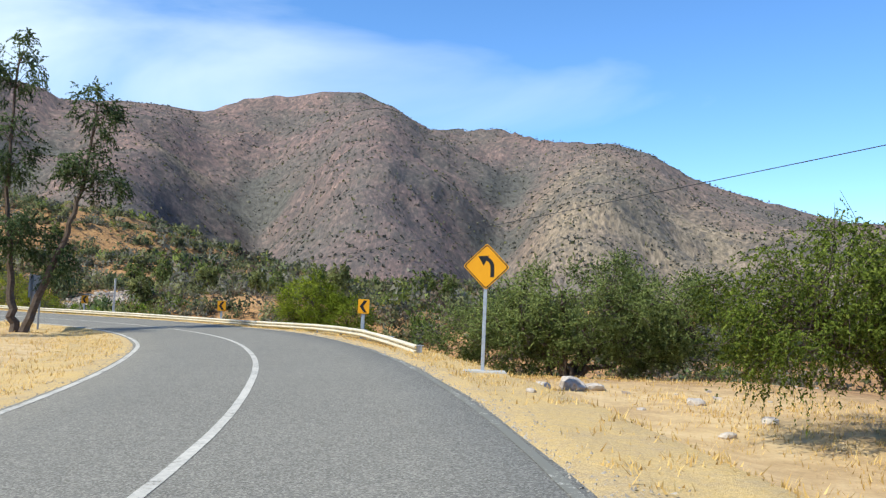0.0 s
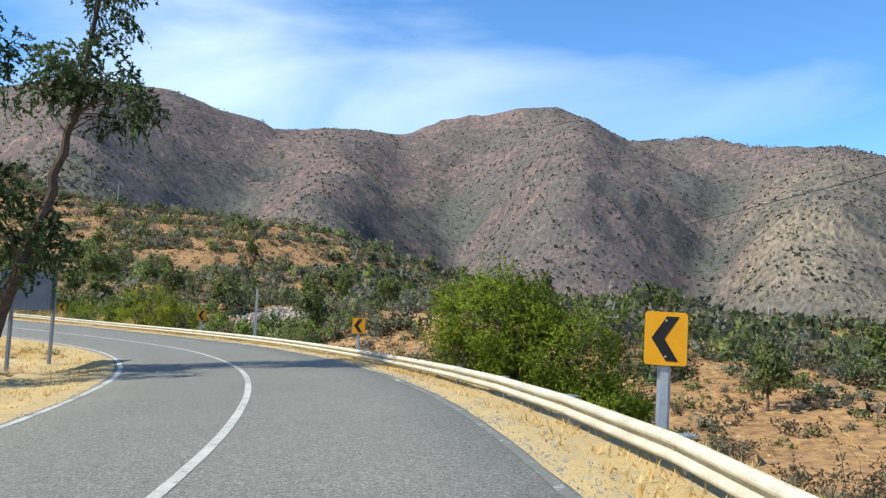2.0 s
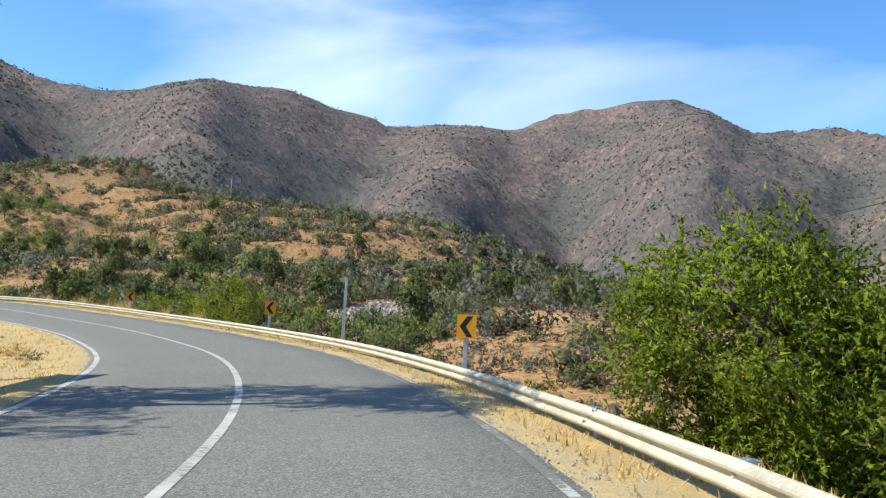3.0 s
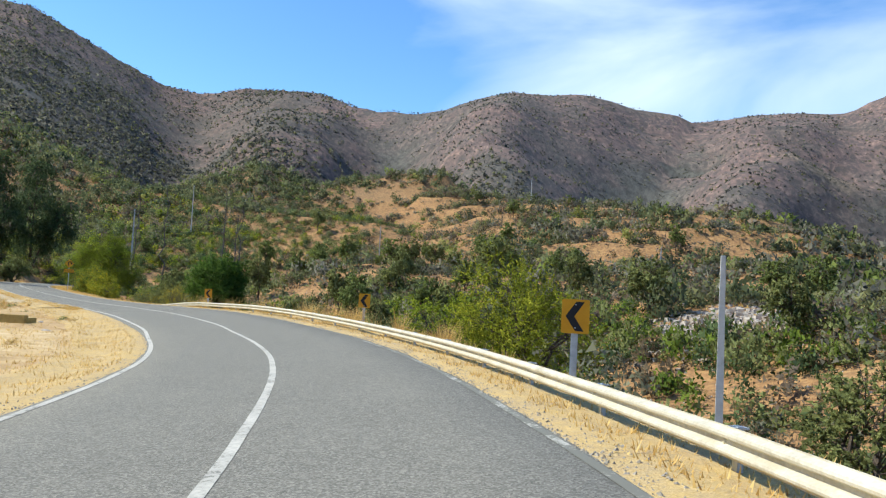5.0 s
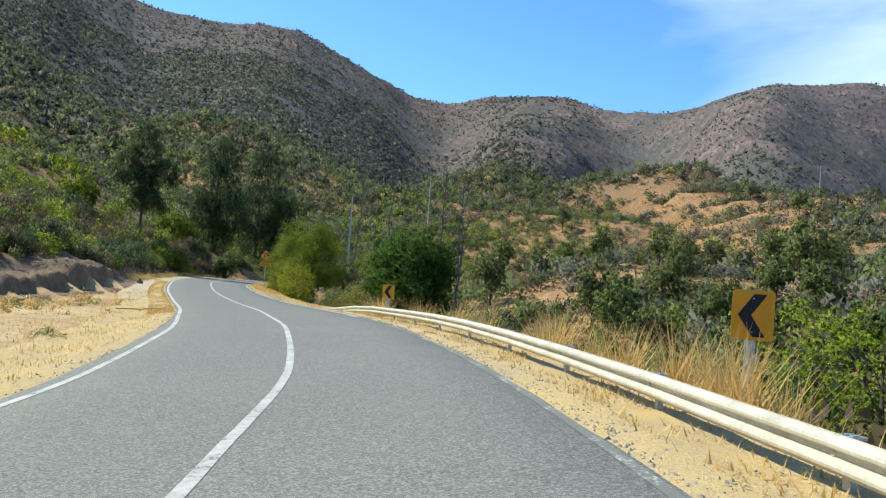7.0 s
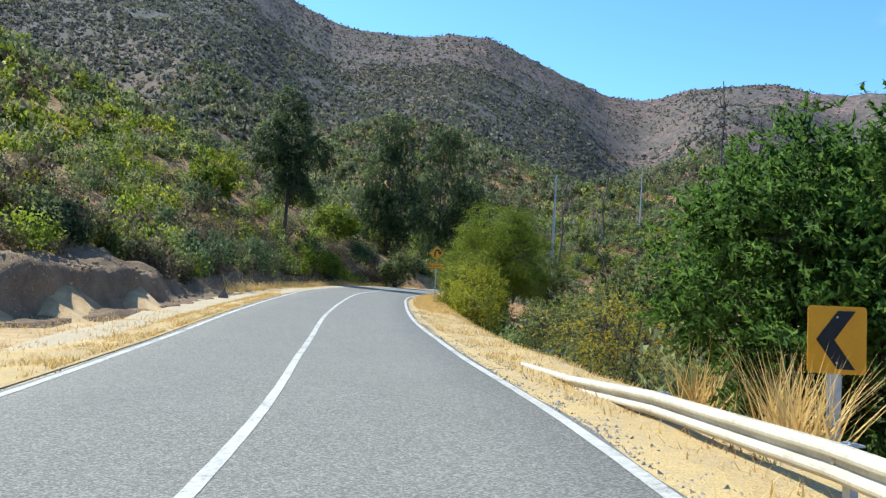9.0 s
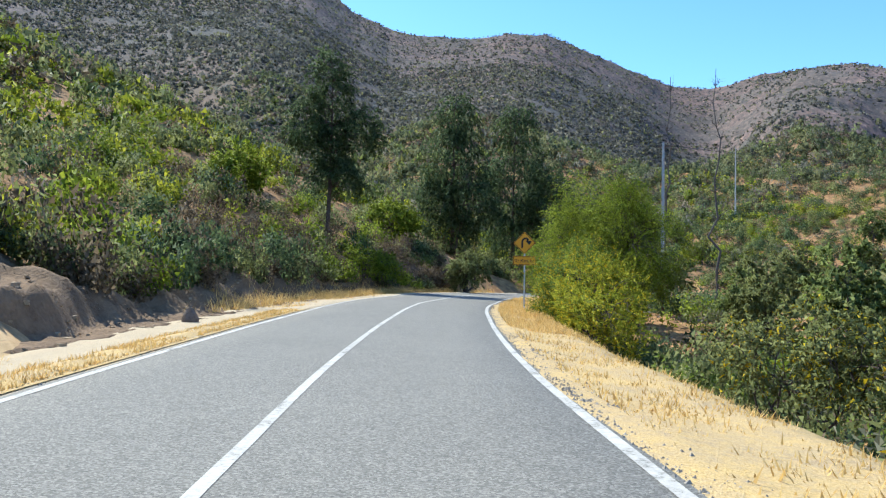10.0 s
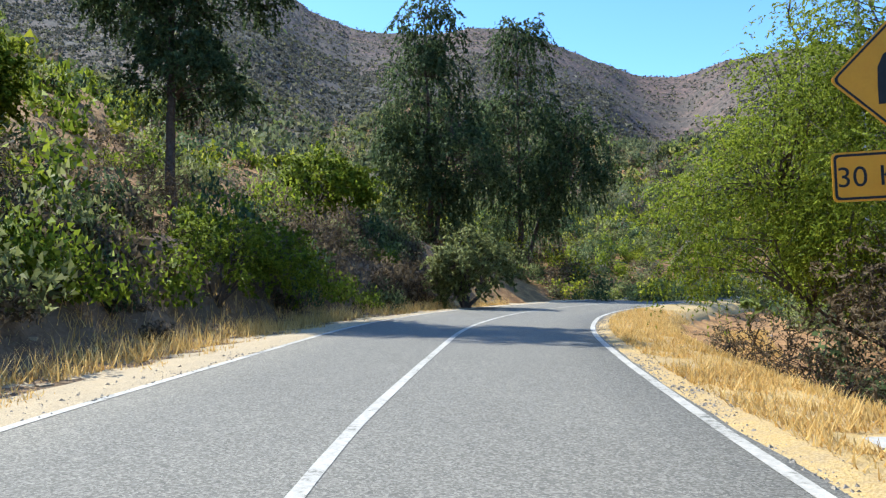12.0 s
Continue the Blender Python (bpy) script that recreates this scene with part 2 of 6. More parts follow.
L_DARK = leaf_mat("dark_olive_leaves", (0.038, 0.058, 0.028), (0.098, 0.142, 0.058), (0.195, 0.250, 0.098))
L_FRESH = leaf_mat("fresh_green_leaves", (0.078, 0.110, 0.010), (0.220, 0.280, 0.026), (0.42, 0.46, 0.052))
L_OLIVE = leaf_mat("olive_green_leaves", (0.092, 0.108, 0.038), (0.225, 0.245, 0.086), (0.38, 0.40, 0.15))
L_YELLOW = leaf_mat("yellow_green_leaves", (0.095, 0.118, 0.012), (0.285, 0.315, 0.030), (0.58, 0.55, 0.052))
L_ACACIA = leaf_mat("acacia_leaves", (0.046, 0.072, 0.012), (0.140, 0.188, 0.030), (0.28, 0.33, 0.060))
L_BUSH = leaf_mat("broad_olive_leaves", (0.075, 0.105, 0.030), (0.205, 0.250, 0.075), (0.37, 0.42, 0.14))
L_MID = leaf_mat("mid_green_leaves", (0.055, 0.090, 0.014), (0.155, 0.215, 0.032), (0.30, 0.37, 0.06))
L_DEEP = leaf_mat("deep_green_leaves", (0.030, 0.062, 0.012), (0.090, 0.165, 0.026), (0.20, 0.31, 0.05))
S_OLIVE = shrub_mat("olive_scrub", (0.075, 0.080, 0.040), (0.170, 0.175, 0.080), (0.290, 0.285, 0.130))
S_DARK = shrub_mat("dark_scrub", (0.058, 0.074, 0.042), (0.130, 0.156, 0.076), (0.225, 0.250, 0.120))
S_GREY = shrub_mat("grey_scrub", (0.090, 0.088, 0.066), (0.190, 0.182, 0.135), (0.300, 0.285, 0.215))
S_BROWN = shrub_mat("brown_scrub", (0.100, 0.076, 0.054), (0.200, 0.155, 0.110), (0.310, 0.250, 0.180))
S_YELLOW = shrub_mat("yellow_green_scrub", (0.095, 0.102, 0.028), (0.225, 0.230, 0.062), (0.380, 0.370, 0.110))
S_FAR = shrub_mat("far_scrub", (0.070, 0.072, 0.062), (0.130, 0.128, 0.105), (0.200, 0.190, 0.155))
S_FRESH = shrub_mat("fresh_green_scrub", (0.072, 0.098, 0.026), (0.175, 0.218, 0.054), (0.310, 0.350, 0.095))
L_FLOWER = leaf_mat("yellow_flowers", (0.45, 0.32, 0.015), (0.68, 0.48, 0.02), (0.82, 0.64, 0.05), 0.3)
L_GREY = leaf_mat("grey_green_leaves", (0.105, 0.108, 0.070), (0.212, 0.214, 0.135), (0.33, 0.32, 0.21))
L_BROWN = leaf_mat("brown_dry_leaves", (0.085, 0.062, 0.036), (0.165, 0.125, 0.075), (0.26, 0.20, 0.125))


# ---- mesh helpers ----
def soften(me, normals):
    """Leaves shaded by the form of their clump: one normal a corner."""
    n = np.asarray(normals, np.float32).reshape(-1, 3)
    n = n / (np.linalg.norm(n, axis=1, keepdims=True) + 1e-9)
    me.polygons.foreach_set("use_smooth", np.ones(len(me.polygons), bool))
    me.attributes.new("custom_normal", "FLOAT_VECTOR", "POINT").data.foreach_set("vector", np.ascontiguousarray(n).ravel())


def face_out(verts, form):
    """Turns each three-cornered leaf so that its front looks the way of its clump."""
    q, f = verts.reshape(-1, 3, 3), form.reshape(-1, 3, 3)[:, 0]
    flip = (np.cross(q[:, 1] - q[:, 0], q[:, 2] - q[:, 0]) * f).sum(1) < 0
    q[flip] = q[flip][:, [1, 0, 2]]
    return q.reshape(-1, 3)


def quads(name, verts, material, k=4):
    """A mesh of loose faces of k corners each, from an array of their corners."""
    verts = np.asarray(verts, np.float32).reshape(-1, 3)
    nq = len(verts) // k
    me = bpy.data.meshes.new(name)
    me.vertices.add(nq * k)
    me.vertices.foreach_set("co", verts.ravel())
    me.loops.add(nq * k)
    me.loops.foreach_set("vertex_index", np.arange(nq * k, dtype=np.int32))
    me.polygons.add(nq)
    me.polygons.foreach_set("loop_start", np.arange(0, nq * k, k, dtype=np.int32))
    me.polygons.foreach_set("loop_total", np.full(nq, k, np.int32))
    me.update(calc_edges=True)
    me.materials.append(material)
    return me


def grid_mesh(name, pts, material, smooth=True, flip=False):
    """A mesh from an array of points (rows, columns, 3)."""
    pts = np.asarray(pts, np.float32)
    r, c = pts.shape[:2]
    idx = np.arange(r * c, dtype=np.int32).reshape(r, c)
    f = np.stack([idx[:-1, :-1], idx[:-1, 1:], idx[1:, 1:], idx[1:, :-1]], -1).reshape(-1, 4)
    if flip:
        f = f[:, ::-1]
    me = bpy.data.meshes.new(name)
    me.vertices.add(r * c)
    me.vertices.foreach_set("co", pts.ravel())
    me.loops.add(f.size)
    me.loops.foreach_set("vertex_index", np.ascontiguousarray(f).ravel())
    me.polygons.add(len(f))
    me.polygons.foreach_set("loop_start", np.arange(0, f.size, 4, dtype=np.int32))
    me.polygons.foreach_set("loop_total", np.full(len(f), 4, np.int32))
    me.polygons.foreach_set("use_smooth", np.full(len(f), smooth))
    me.update(calc_edges=True)
    me.materials.append(material)
    return me


def part(name, bm, material, parent, label=""):
    """Links a bmesh, or a mesh, as one object under its thing."""
    if isinstance(bm, bmesh.types.BMesh):
        me = bpy.data.meshes.new(name)
        bm.to_mesh(me)
        bm.free()
        me.materials.append(material)
    else:
        me = bm
    ob = new(name, me)
    ob.parent = parent
    if label:
        ob["label"] = label
    return ob


def box(bm, size, at=(0, 0, 0), rot=None, bevel=0.0):
    m = Matrix.Translation(at) @ (rot or Matrix()) @ Matrix.Diagonal((*size, 1))
    got = bmesh.ops.create_cube(bm, size=1, matrix=m)
    if bevel:
        edges = {e for v in got["verts"] for e in v.link_edges}
        bmesh.ops.bevel(bm, geom=list(edges), offset=bevel, segments=2, affect="EDGES")
    return bm


def prism(outline, depth, y0=0.0):
    """A flat shape in the x-z plane, given as corners, made depth thick towards -y."""
    bm = bmesh.new()
    front = [bm.verts.new((x, y0 - depth, z)) for x, z in outline]
    back = [bm.verts.new((x, y0, z)) for x, z in outline]
    bm.faces.new(front)
    bm.faces.new(back[::-1])
    k = len(outline)
    for a in range(k):
        bm.faces.new((front[(a + 1) % k], front[a], back[a], back[(a + 1) % k]))
    bmesh.ops.recalc_face_normals(bm, faces=bm.faces)
    return bm


def ring(outer, inner, depth, y0=0.0):
    """A frame between two outlines of as many corners."""
    bm = bmesh.new()
    k = len(outer)
    rows = [[bm.verts.new((x, y, z)) for x, z in o] for o, y in ((outer, y0 - depth), (inner, y0 - depth), (inner, y0), (outer, y0))]
    for a in range(k):
        b = (a + 1) % k
        for p in range(4):
            q = (p + 1) % 4
            bm.faces.new((rows[p][a], rows[p][b], rows[q][b], rows[q][a]))
    bmesh.ops.recalc_face_normals(bm, faces=bm.faces)
    return bm


def rounded(w, h, r, seg=4):
    """Corners of a rounded rectangle."""
    out = []
    for cx, cz, a0 in ((w / 2 - r, h / 2 - r, 0), (-w / 2 + r, h / 2 - r, 90), (-w / 2 + r, -h / 2 + r, 180), (w / 2 - r, -h / 2 + r, 270)):
        for k in range(seg + 1):
            a = radians(a0 + 90 * k / seg)
            out.append((cx + r * math.cos(a), cz + r * math.sin(a)))
    return out


def tube_arrays(points, radii, sides=6):
    """Corners of the quads of a tapered tube along points."""
    p = np.asarray(points, float)
    t = np.gradient(p, axis=0)
    t /= np.linalg.norm(t, axis=1, keepdims=True) + 1e-9
    up = np.where(np.abs(t[:, 2:3]) > 0.9, [[1.0, 0, 0]], [[0, 0, 1.0]])
    u = np.cross(t, up)
    u /= np.linalg.norm(u, axis=1, keepdims=True) + 1e-9
    w = np.cross(t, u)
    a = np.linspace(0, 2 * np.pi, sides, endpoint=False)
    rings = p[:, None] + np.asarray(radii)[:, None, None] * (np.cos(a)[None, :, None] * u[:, None] + np.sin(a)[None, :, None] * w[:, None])
    nxt = np.roll(rings, -1, axis=1)
    return np.stack([rings[:-1], nxt[:-1], nxt[1:], rings[1:]], 2).reshape(-1, 3)


def thing(name, label, category, at=(0, 0, 0), turn=0.0, group="", kind=""):
    ob = new(name)
    ob.matrix_basis = pose(*at, 0, 0, turn)
    return tagged(ob, label, category, group, kind)


# ---- noise on arrays ----
def lattice(ix, iy, seed):
    h = (ix.astype(np.int64) * 374761393 + iy.astype(np.int64) * 668265263 + seed * 974634211) & 0x7FFFFFFF
    h = ((h ^ (h >> 13)) * 1274126177) & 0x7FFFFFFF
    h = ((h ^ (h >> 15)) * 668265263) & 0x7FFFFFFF
    return ((h ^ (h >> 16)) & 0xFFFF) / 65535.0


def vnoise(x, y, seed=0):
    x, y = np.asarray(x, float), np.asarray(y, float)
    ix, iy = np.floor(x), np.floor(y)
    fx, fy = x - ix, y - iy
    fx, fy = fx * fx * fx * (fx * (fx * 6 - 15) + 10), fy * fy * fy * (fy * (fy * 6 - 15) + 10)
    a, b = lattice(ix, iy, seed), lattice(ix + 1, iy, seed)
    c, d = lattice(ix, iy + 1, seed), lattice(ix + 1, iy + 1, seed)
    return (a + (b - a) * fx) + ((c + (d - c) * fx) - (a + (b - a) * fx)) * fy


def fbm(x, y, octaves=4, seed=0, gain=0.5):
    out, amp, tot = 0.0, 1.0, 0.0
    for k in range(octaves):
        out = out + amp * (vnoise(x * 2**k + 17.3 * k, y * 2**k - 9.1 * k, seed + k) * 2 - 1)
        tot += amp
        amp *= gain
    return out / tot


def step(a, b, x):
    t = np.clip((x - a) / (b - a), 0, 1)
    return t * t * (3 - 2 * t)


# ---- the line of the road: x, y, height and crossfall of its centre ----
ROAD = [
    (0.24, -13.92, 0.51, 0.047),
    (-1.02, -0.98, 0.51, 0.047),
    (-2.64, 11.68, 0.48, 0.058),
    (-5.83, 23.98, 0.55, 0.055),
    (-10.59, 35.66, 0.46, 0.068),
    (-17.10, 46.65, 0.32, 0.057),
    (-25.46, 56.25, 0.21, 0.058),
    (-35.50, 64.10, 0.10, 0.066),
    (-46.33, 70.86, 0.02, 0.081),
    (-58.13, 75.97, 0.05, 0.095),
    (-70.40, 79.61, 0.18, 0.086),
    (-83.05, 82.35, 0.22, 0.055),
    (-95.93, 83.85, 0.23, 0.027),
    (-108.90, 85.23, 0.40, 0.005),
    (-121.79, 87.09, 0.68, -0.009),
    (-134.49, 89.42, 0.97, -0.019),
    (-146.94, 92.53, 1.12, -0.030),
    (-156.58, 95.49, 1.27, -0.030),
    (-165.98, 99.84, 1.33, -0.030),
    (-175.11, 105.76, 1.33, -0.030),
    (-183.99, 113.16, 1.33, -0.030),
    (-192.67, 121.74, 1.33, -0.030),
]
HALF = 3.72


def spline(rows, every=1.0):
    r = np.array(rows, float)
    r = np.vstack([2 * r[0] - r[1], r, 2 * r[-1] - r[-2]])
    out = []
    for k in range(1, len(r) - 2):
        p0, p1, p2, p3 = r[k - 1 : k + 3]
        m = max(2, int(round(np.linalg.norm(p2[:2] - p1[:2]) / every)))
        for u in np.arange(m) / m:
            out.append(0.5 * (2 * p1 + (p2 - p0) * u + (2 * p0 - 5 * p1 + 4 * p2 - p3) * u**2 + (3 * p1 - p0 - 3 * p2 + p3) * u**3))
    out.append(r[-2])
    return np.array(out)


# beyond the drawn road the land keeps the same line: a bench that climbs round the hill
BENCH = [(-201, 131, 2.0, -0.02), (-210, 145, 4.0, 0.0), (-219, 161, 7.5, 0.0), (-228, 179, 13.0, 0.0), (-237, 198, 20.0, 0.0), (-246, 218, 28.0, 0.0)]
LINE = spline(ROAD + BENCH)
TAN = np.gradient(LINE[:, :2], axis=0)
TAN /= np.linalg.norm(TAN, axis=1, keepdims=True)
RIGHT = np.stack([TAN[:, 1], -TAN[:, 0]], 1)
DIST = np.r_[0, np.cumsum(np.linalg.norm(np.diff(LINE[:, :2], axis=0), axis=1))]


def on_road(s, o):
    """World x, y and the road plane's height at s metres along and o metres to the right of the centre."""
    x = np.interp(s, DIST, LINE[:, 0]) + o * np.interp(s, DIST, RIGHT[:, 0])
    y = np.interp(s, DIST, LINE[:, 1]) + o * np.interp(s, DIST, RIGHT[:, 1])
    return x, y, np.interp(s, DIST, LINE[:, 2]) + o * np.interp(s, DIST, LINE[:, 3])


def road_place(x, y):
    """Metres along, signed distance to the right, and the road's height and crossfall nearest to x, y."""
    x, y = np.asarray(x, float).ravel(), np.asarray(y, float).ravel()
    s, sd, z, b = (np.empty(len(x)) for _ in range(4))
    for k in range(0, len(x), 20000):
        q = np.stack([x[k : k + 20000], y[k : k + 20000]], 1)
        d = ((q[:, None] - LINE[None, :, :2]) ** 2).sum(-1)
        i = d.argmin(1)
        off = q - LINE[i, :2]
        o = (off * RIGHT[i]).sum(1)
        far = np.sqrt(d[np.arange(len(i)), i])
        s[k : k + 20000] = DIST[i] + np.clip((off * TAN[i]).sum(1), -1, 1)
        sd[k : k + 20000] = np.where(far > 3, np.sign(o) * far, o)
        z[k : k + 20000], b[k : k + 20000] = LINE[i, 2], LINE[i, 3]
    return s, sd, z, b


# the skyline: bearing to the left of +y, and the ridge's rise in degrees
RIDGE = [(-180, 9.0), (-120, 7.0), (-60, 6.0), (-28.0, 6.8), (-24.0, 8.02), (-20.0, 9.29), (-18.0, 10.07), (-15.2, 11.79), (-12.4, 12.63),
         (-9.6, 12.7), (-6.8, 12.94), (-4.0, 13.7), (-1.2, 13.23), (1.6, 13.2), (4.4, 14.61), (7.2, 15.63), (10.0, 15.52), (12.8, 14.99),
         (15.6, 14.56), (18.4, 13.3), (21.2, 13.5), (24.0, 13.54), (26.8, 13.15), (29.6, 13.23), (32.4, 13.74), (35.2, 14.64), (38.0, 14.54),
         (40.8, 14.74), (43.6, 14.08), (46.4, 13.07), (49.2, 13.0), (52.0, 13.09), (54.8, 13.87), (57.6, 13.92), (60.4, 13.77), (63.2, 13.05),
         (66.0, 13.29), (68.8, 14.53), (71.6, 15.76), (74.4, 16.95), (77.2, 17.1), (80.0, 16.7), (82.8, 16.87), (85.6, 17.2), (88.4, 18.35),
         (91.2, 20.2), (94.0, 21.4), (100, 22.0), (115, 23.0), (140, 18.0)]
# spurs (+) and gullies (-) that run down the mountains: bearing, width in degrees, metres
SPURS = [(4, 5.5, 46), (15, 4.0, -43), (23, 4.5, 28), (30, 3.5, -19), (41, 5.0, 37), (49, 3.0, -34), (57, 4.0, 28), (64.5, 3.2, -31), (76, 5.5, 31), (-6, 3.2, -28), (-14, 5.0, 31), (84, 3.0, -19), (93, 5, 25)]
HUB = np.array([-60.0, 60.0])
# how much the crest is lowered so that spurs and crest together keep the skyline
GAIN_AT = np.arange(-30, 112, 1.0)
GAIN = np.ones(len(GAIN_AT))


def hills(x, y):
    """The land away from the road."""
    dx, dy = x - HUB[0], y - HUB[1]
    r = np.hypot(dx, dy)
    th = np.degrees(np.arctan2(-dx, dy))
    wob = fbm(x / 260, y / 260, 3, 5)
    th2 = th + 2.2 * wob
    table = np.array(RIDGE)
    el = np.interp(th, table[:, 0], table[:, 1], period=360)
    crest = 1330 + 110 * np.sin(np.radians(th * 3.1 + 40)) + 60 * np.sin(np.radians(th * 7.3)) + 450 * step(46, 60, th) * (1 - step(100, 120, th))
    foot = np.interp(th, [-180, -40, 20, 45, 62, 78, 90, 120, 150], [500, 430, 430, 400, 300, 200, 130, 130, 300])
    top = 2 + crest * np.tan(np.radians(el)) * np.interp(th, GAIN_AT, GAIN)
    u = (r - foot) / (crest - foot)
    uc = np.clip(u, 0, 1)
    mount = top * (0.45 * uc**1.9 + 0.55 * uc**1.12)
    swell = 4 * uc * (1 - uc)
    calm = 1 - 0.75 * step(58, 70, th) * (1 - step(120, 140, th))
    for a, w, m in SPURS:
        mount = mount + calm * 1.45 * m * swell**0.8 * np.exp(-(((th2 - a) / w) ** 2))
    rough = fbm(x / 150, y / 150, 5, 11)
    ridged = 1 - 2 * np.abs(fbm(x / 115 + 3, y / 115, 4, 23))
    mount = mount + calm * swell * (17 * rough + 13 * (ridged - 0.45)) + step(0.5, 1, uc) * 5 * fbm(x / 45, y / 45, 3, 31)
    mount = np.where(u > 1, top * (1 - 0.5 * np.clip(u - 1, 0, 1)), mount)
    # the near hill with its bald knoll, and the swells below it
    near = 28 * np.exp(-(((x + 292) / 78) ** 2 + ((y - 298) / 82) ** 2)) + 0.085 * np.clip(-x - 95, 0, 260) * step(60, 130, y)
    near = near + 26 * np.exp(-(((x + 158) / 85) ** 2 + ((y - 318) / 85) ** 2)) + 10 * np.exp(-(((x - 60) / 90) ** 2 + ((y - 330) / 80) ** 2))
    near = near + step(60, 160, r) * (3.0 * fbm(x / 46, y / 46, 4, 41) + 1.1 * fbm(x / 13, y / 13, 3, 47))
    # benches: short steep faces between flatter ledges
    lift = np.clip(near, 0, None)
    near = near + 1.5 * step(3, 9, lift) * np.sin(2 * np.pi * (lift / 6.5 + 0.8 * fbm(x / 55, y / 55, 3, 53)))
    return mount + near * (1 - step(360, 620, r))


# bare soil on the hill: centre, half lengths and turn
BARE = [(-61, 130, 7, 5, 20), (-37, 126, 9, 4, -20), (-130, 203, 4, 32, 25), (-90, 211, 30, 4, -12), (-133, 131, 10, 3, 10), (-119, 117, 4, 6, 30),
        (-298, 276, 18, 8, 40), (-70, 152, 7, 4, 0), (-160, 178, 10, 4, 30), (-232, 245, 14, 5, 35), (-30, 150, 7, 4, 20), (-203, 135, 9, 4, 15), (-42, 115, 4, 2, 10)]


def bare(x, y):
    """Below 1 on the bare places of the hill."""
    out = np.full(np.shape(x), 9.0)
    for cx, cy, rx, ry, turn in BARE:
        c, q = math.cos(radians(turn)), math.sin(radians(turn))
        u, v = (x - cx) * c + (y - cy) * q, -(x - cx) * q + (y - cy) * c
        out = np.minimum(out, np.hypot(u / rx, v / ry))
    return out + 0.8 * fbm(x / 7, y / 7, 3, 57)


def level_skyline():
    rr = np.arange(320, 2000, 12.0)
    a, r = np.meshgrid(np.radians(GAIN_AT), rr, indexing="ij")
    aim = np.tan(np.radians(np.interp(GAIN_AT, np.array(RIDGE)[:, 0], np.array(RIDGE)[:, 1])))
    for _ in range(4):
        seen = ((hills(HUB[0] - r * np.sin(a), HUB[1] + r * np.cos(a)) - 0.2) / r).max(1)
        GAIN[:] = np.clip(GAIN * aim / seen, 0.6, 1.2)
        GAIN[:] = np.convolve(np.pad(GAIN, 1, mode="edge"), [0.2, 0.6, 0.2], mode="valid")


level_skyline()


def bank_foot(s):
    """How far left of the road's centre the cut bank begins."""
    return np.interp(s, [0, 130, 148, 163, 172, 190, 200, 260], [40, 26, 12.0, 8.4, 7.4, 6.9, 6.4, 5.7])


def scar(x, y):
    """Metres from the bare washed-out gully that runs down to the bend."""
    a, b = np.array([-176.0, 99.0]), np.array([-198.0, 95.2])
    t = np.clip(((x - a[0]) * (b - a)[0] + (y - a[1]) * (b - a)[1]) / ((b - a) ** 2).sum(), 0, 1)
    return np.hypot(x - a[0] - t * (b - a)[0], y - a[1] - t * (b - a)[1])


def land(x, y):
    """Ground height."""
    shape = np.shape(x)
    x, y = np.ravel(np.asarray(x, float)), np.ravel(np.asarray(y, float))
    s, d, z, b = road_place(x, y)
    far = hills(x, y)
    grain = fbm(x / 2.3, y / 2.3, 4, 61)
    # down to the gully on the outside of the bend
    deep = 0.5 + 4.9 * step(34, 66, s) * (1 - 0.45 * step(150, 185, s)) * (1 - 0.85 * step(205, 225, s))
    right = z + b * np.minimum(d, 6.0) - 0.08 * step(3.7, 5.5, d) * 2.0 - deep * step(5.6, 5.6 + deep * 1.9, d) + 0.10 * grain * step(4, 7, d)
    out = far - 4.6 + 4.0 * (1 - step(10, 70, s)) * (1 - step(20, 60, d)) + 7.6 * step(24, 62, d) * step(-40, 25, -x)
    right = right + (out - right) * step(13, 46, d)
    # the inside: a flat verge first, a cut bank and a steep slope farther on
    e = -d
    flat = z - b * np.minimum(e, 5.5) - 0.10 * step(3.8, 5.5, e) + 0.10 * grain * step(4.3, 7, e)
    bank0 = bank_foot(s) + 0.7 * fbm(x / 6, y / 6, 3, 71)
    cut = np.interp(s, [0, 130, 147, 160, 172, 185, 205, 235, 262], [0, 0, 1.0, 1.35, 1.25, 1.1, 1.5, 2.4, 0.3]) * (0.8 + 0.5 * fbm(x / 9, y / 9, 2, 73))
    beyond = np.clip(e - bank0, 0, None)
    left = flat + cut * step(0, np.interp(s, [170, 190], [0.7, 2.4]), beyond) + (0.2 + 0.3 * cut) * fbm(x / 2.2, y / 2.2, 4, 77) * step(0, 1, beyond) * (1 - step(3, 7, beyond)) + np.interp(s, [0, 118, 170, 235, 330], [0, 0, 0.46, 0.46, 0.10]) * np.clip(beyond - np.interp(s, [165, 190], [3.4, 1.4]), 0, 90) + 0.25 * grain * step(0, 2, beyond)
    left = left + (np.maximum(far, flat) + 1.0 * fbm(x / 11, y / 11, 3, 79) - flat) * step(30, 110, e) * (1 - step(118, 150, s)) + np.where(s > 118, np.maximum(far - (left - flat) - 12, 0) * step(40, 120, e) * step(118, 150, s), 0)
    w = step(-2.0, 2.0, d)
    h = left * (1 - w) + right * w
    return h.reshape(shape)


def ground_at(x, y):
    return float(land(np.array([x]), np.array([y]))[0])


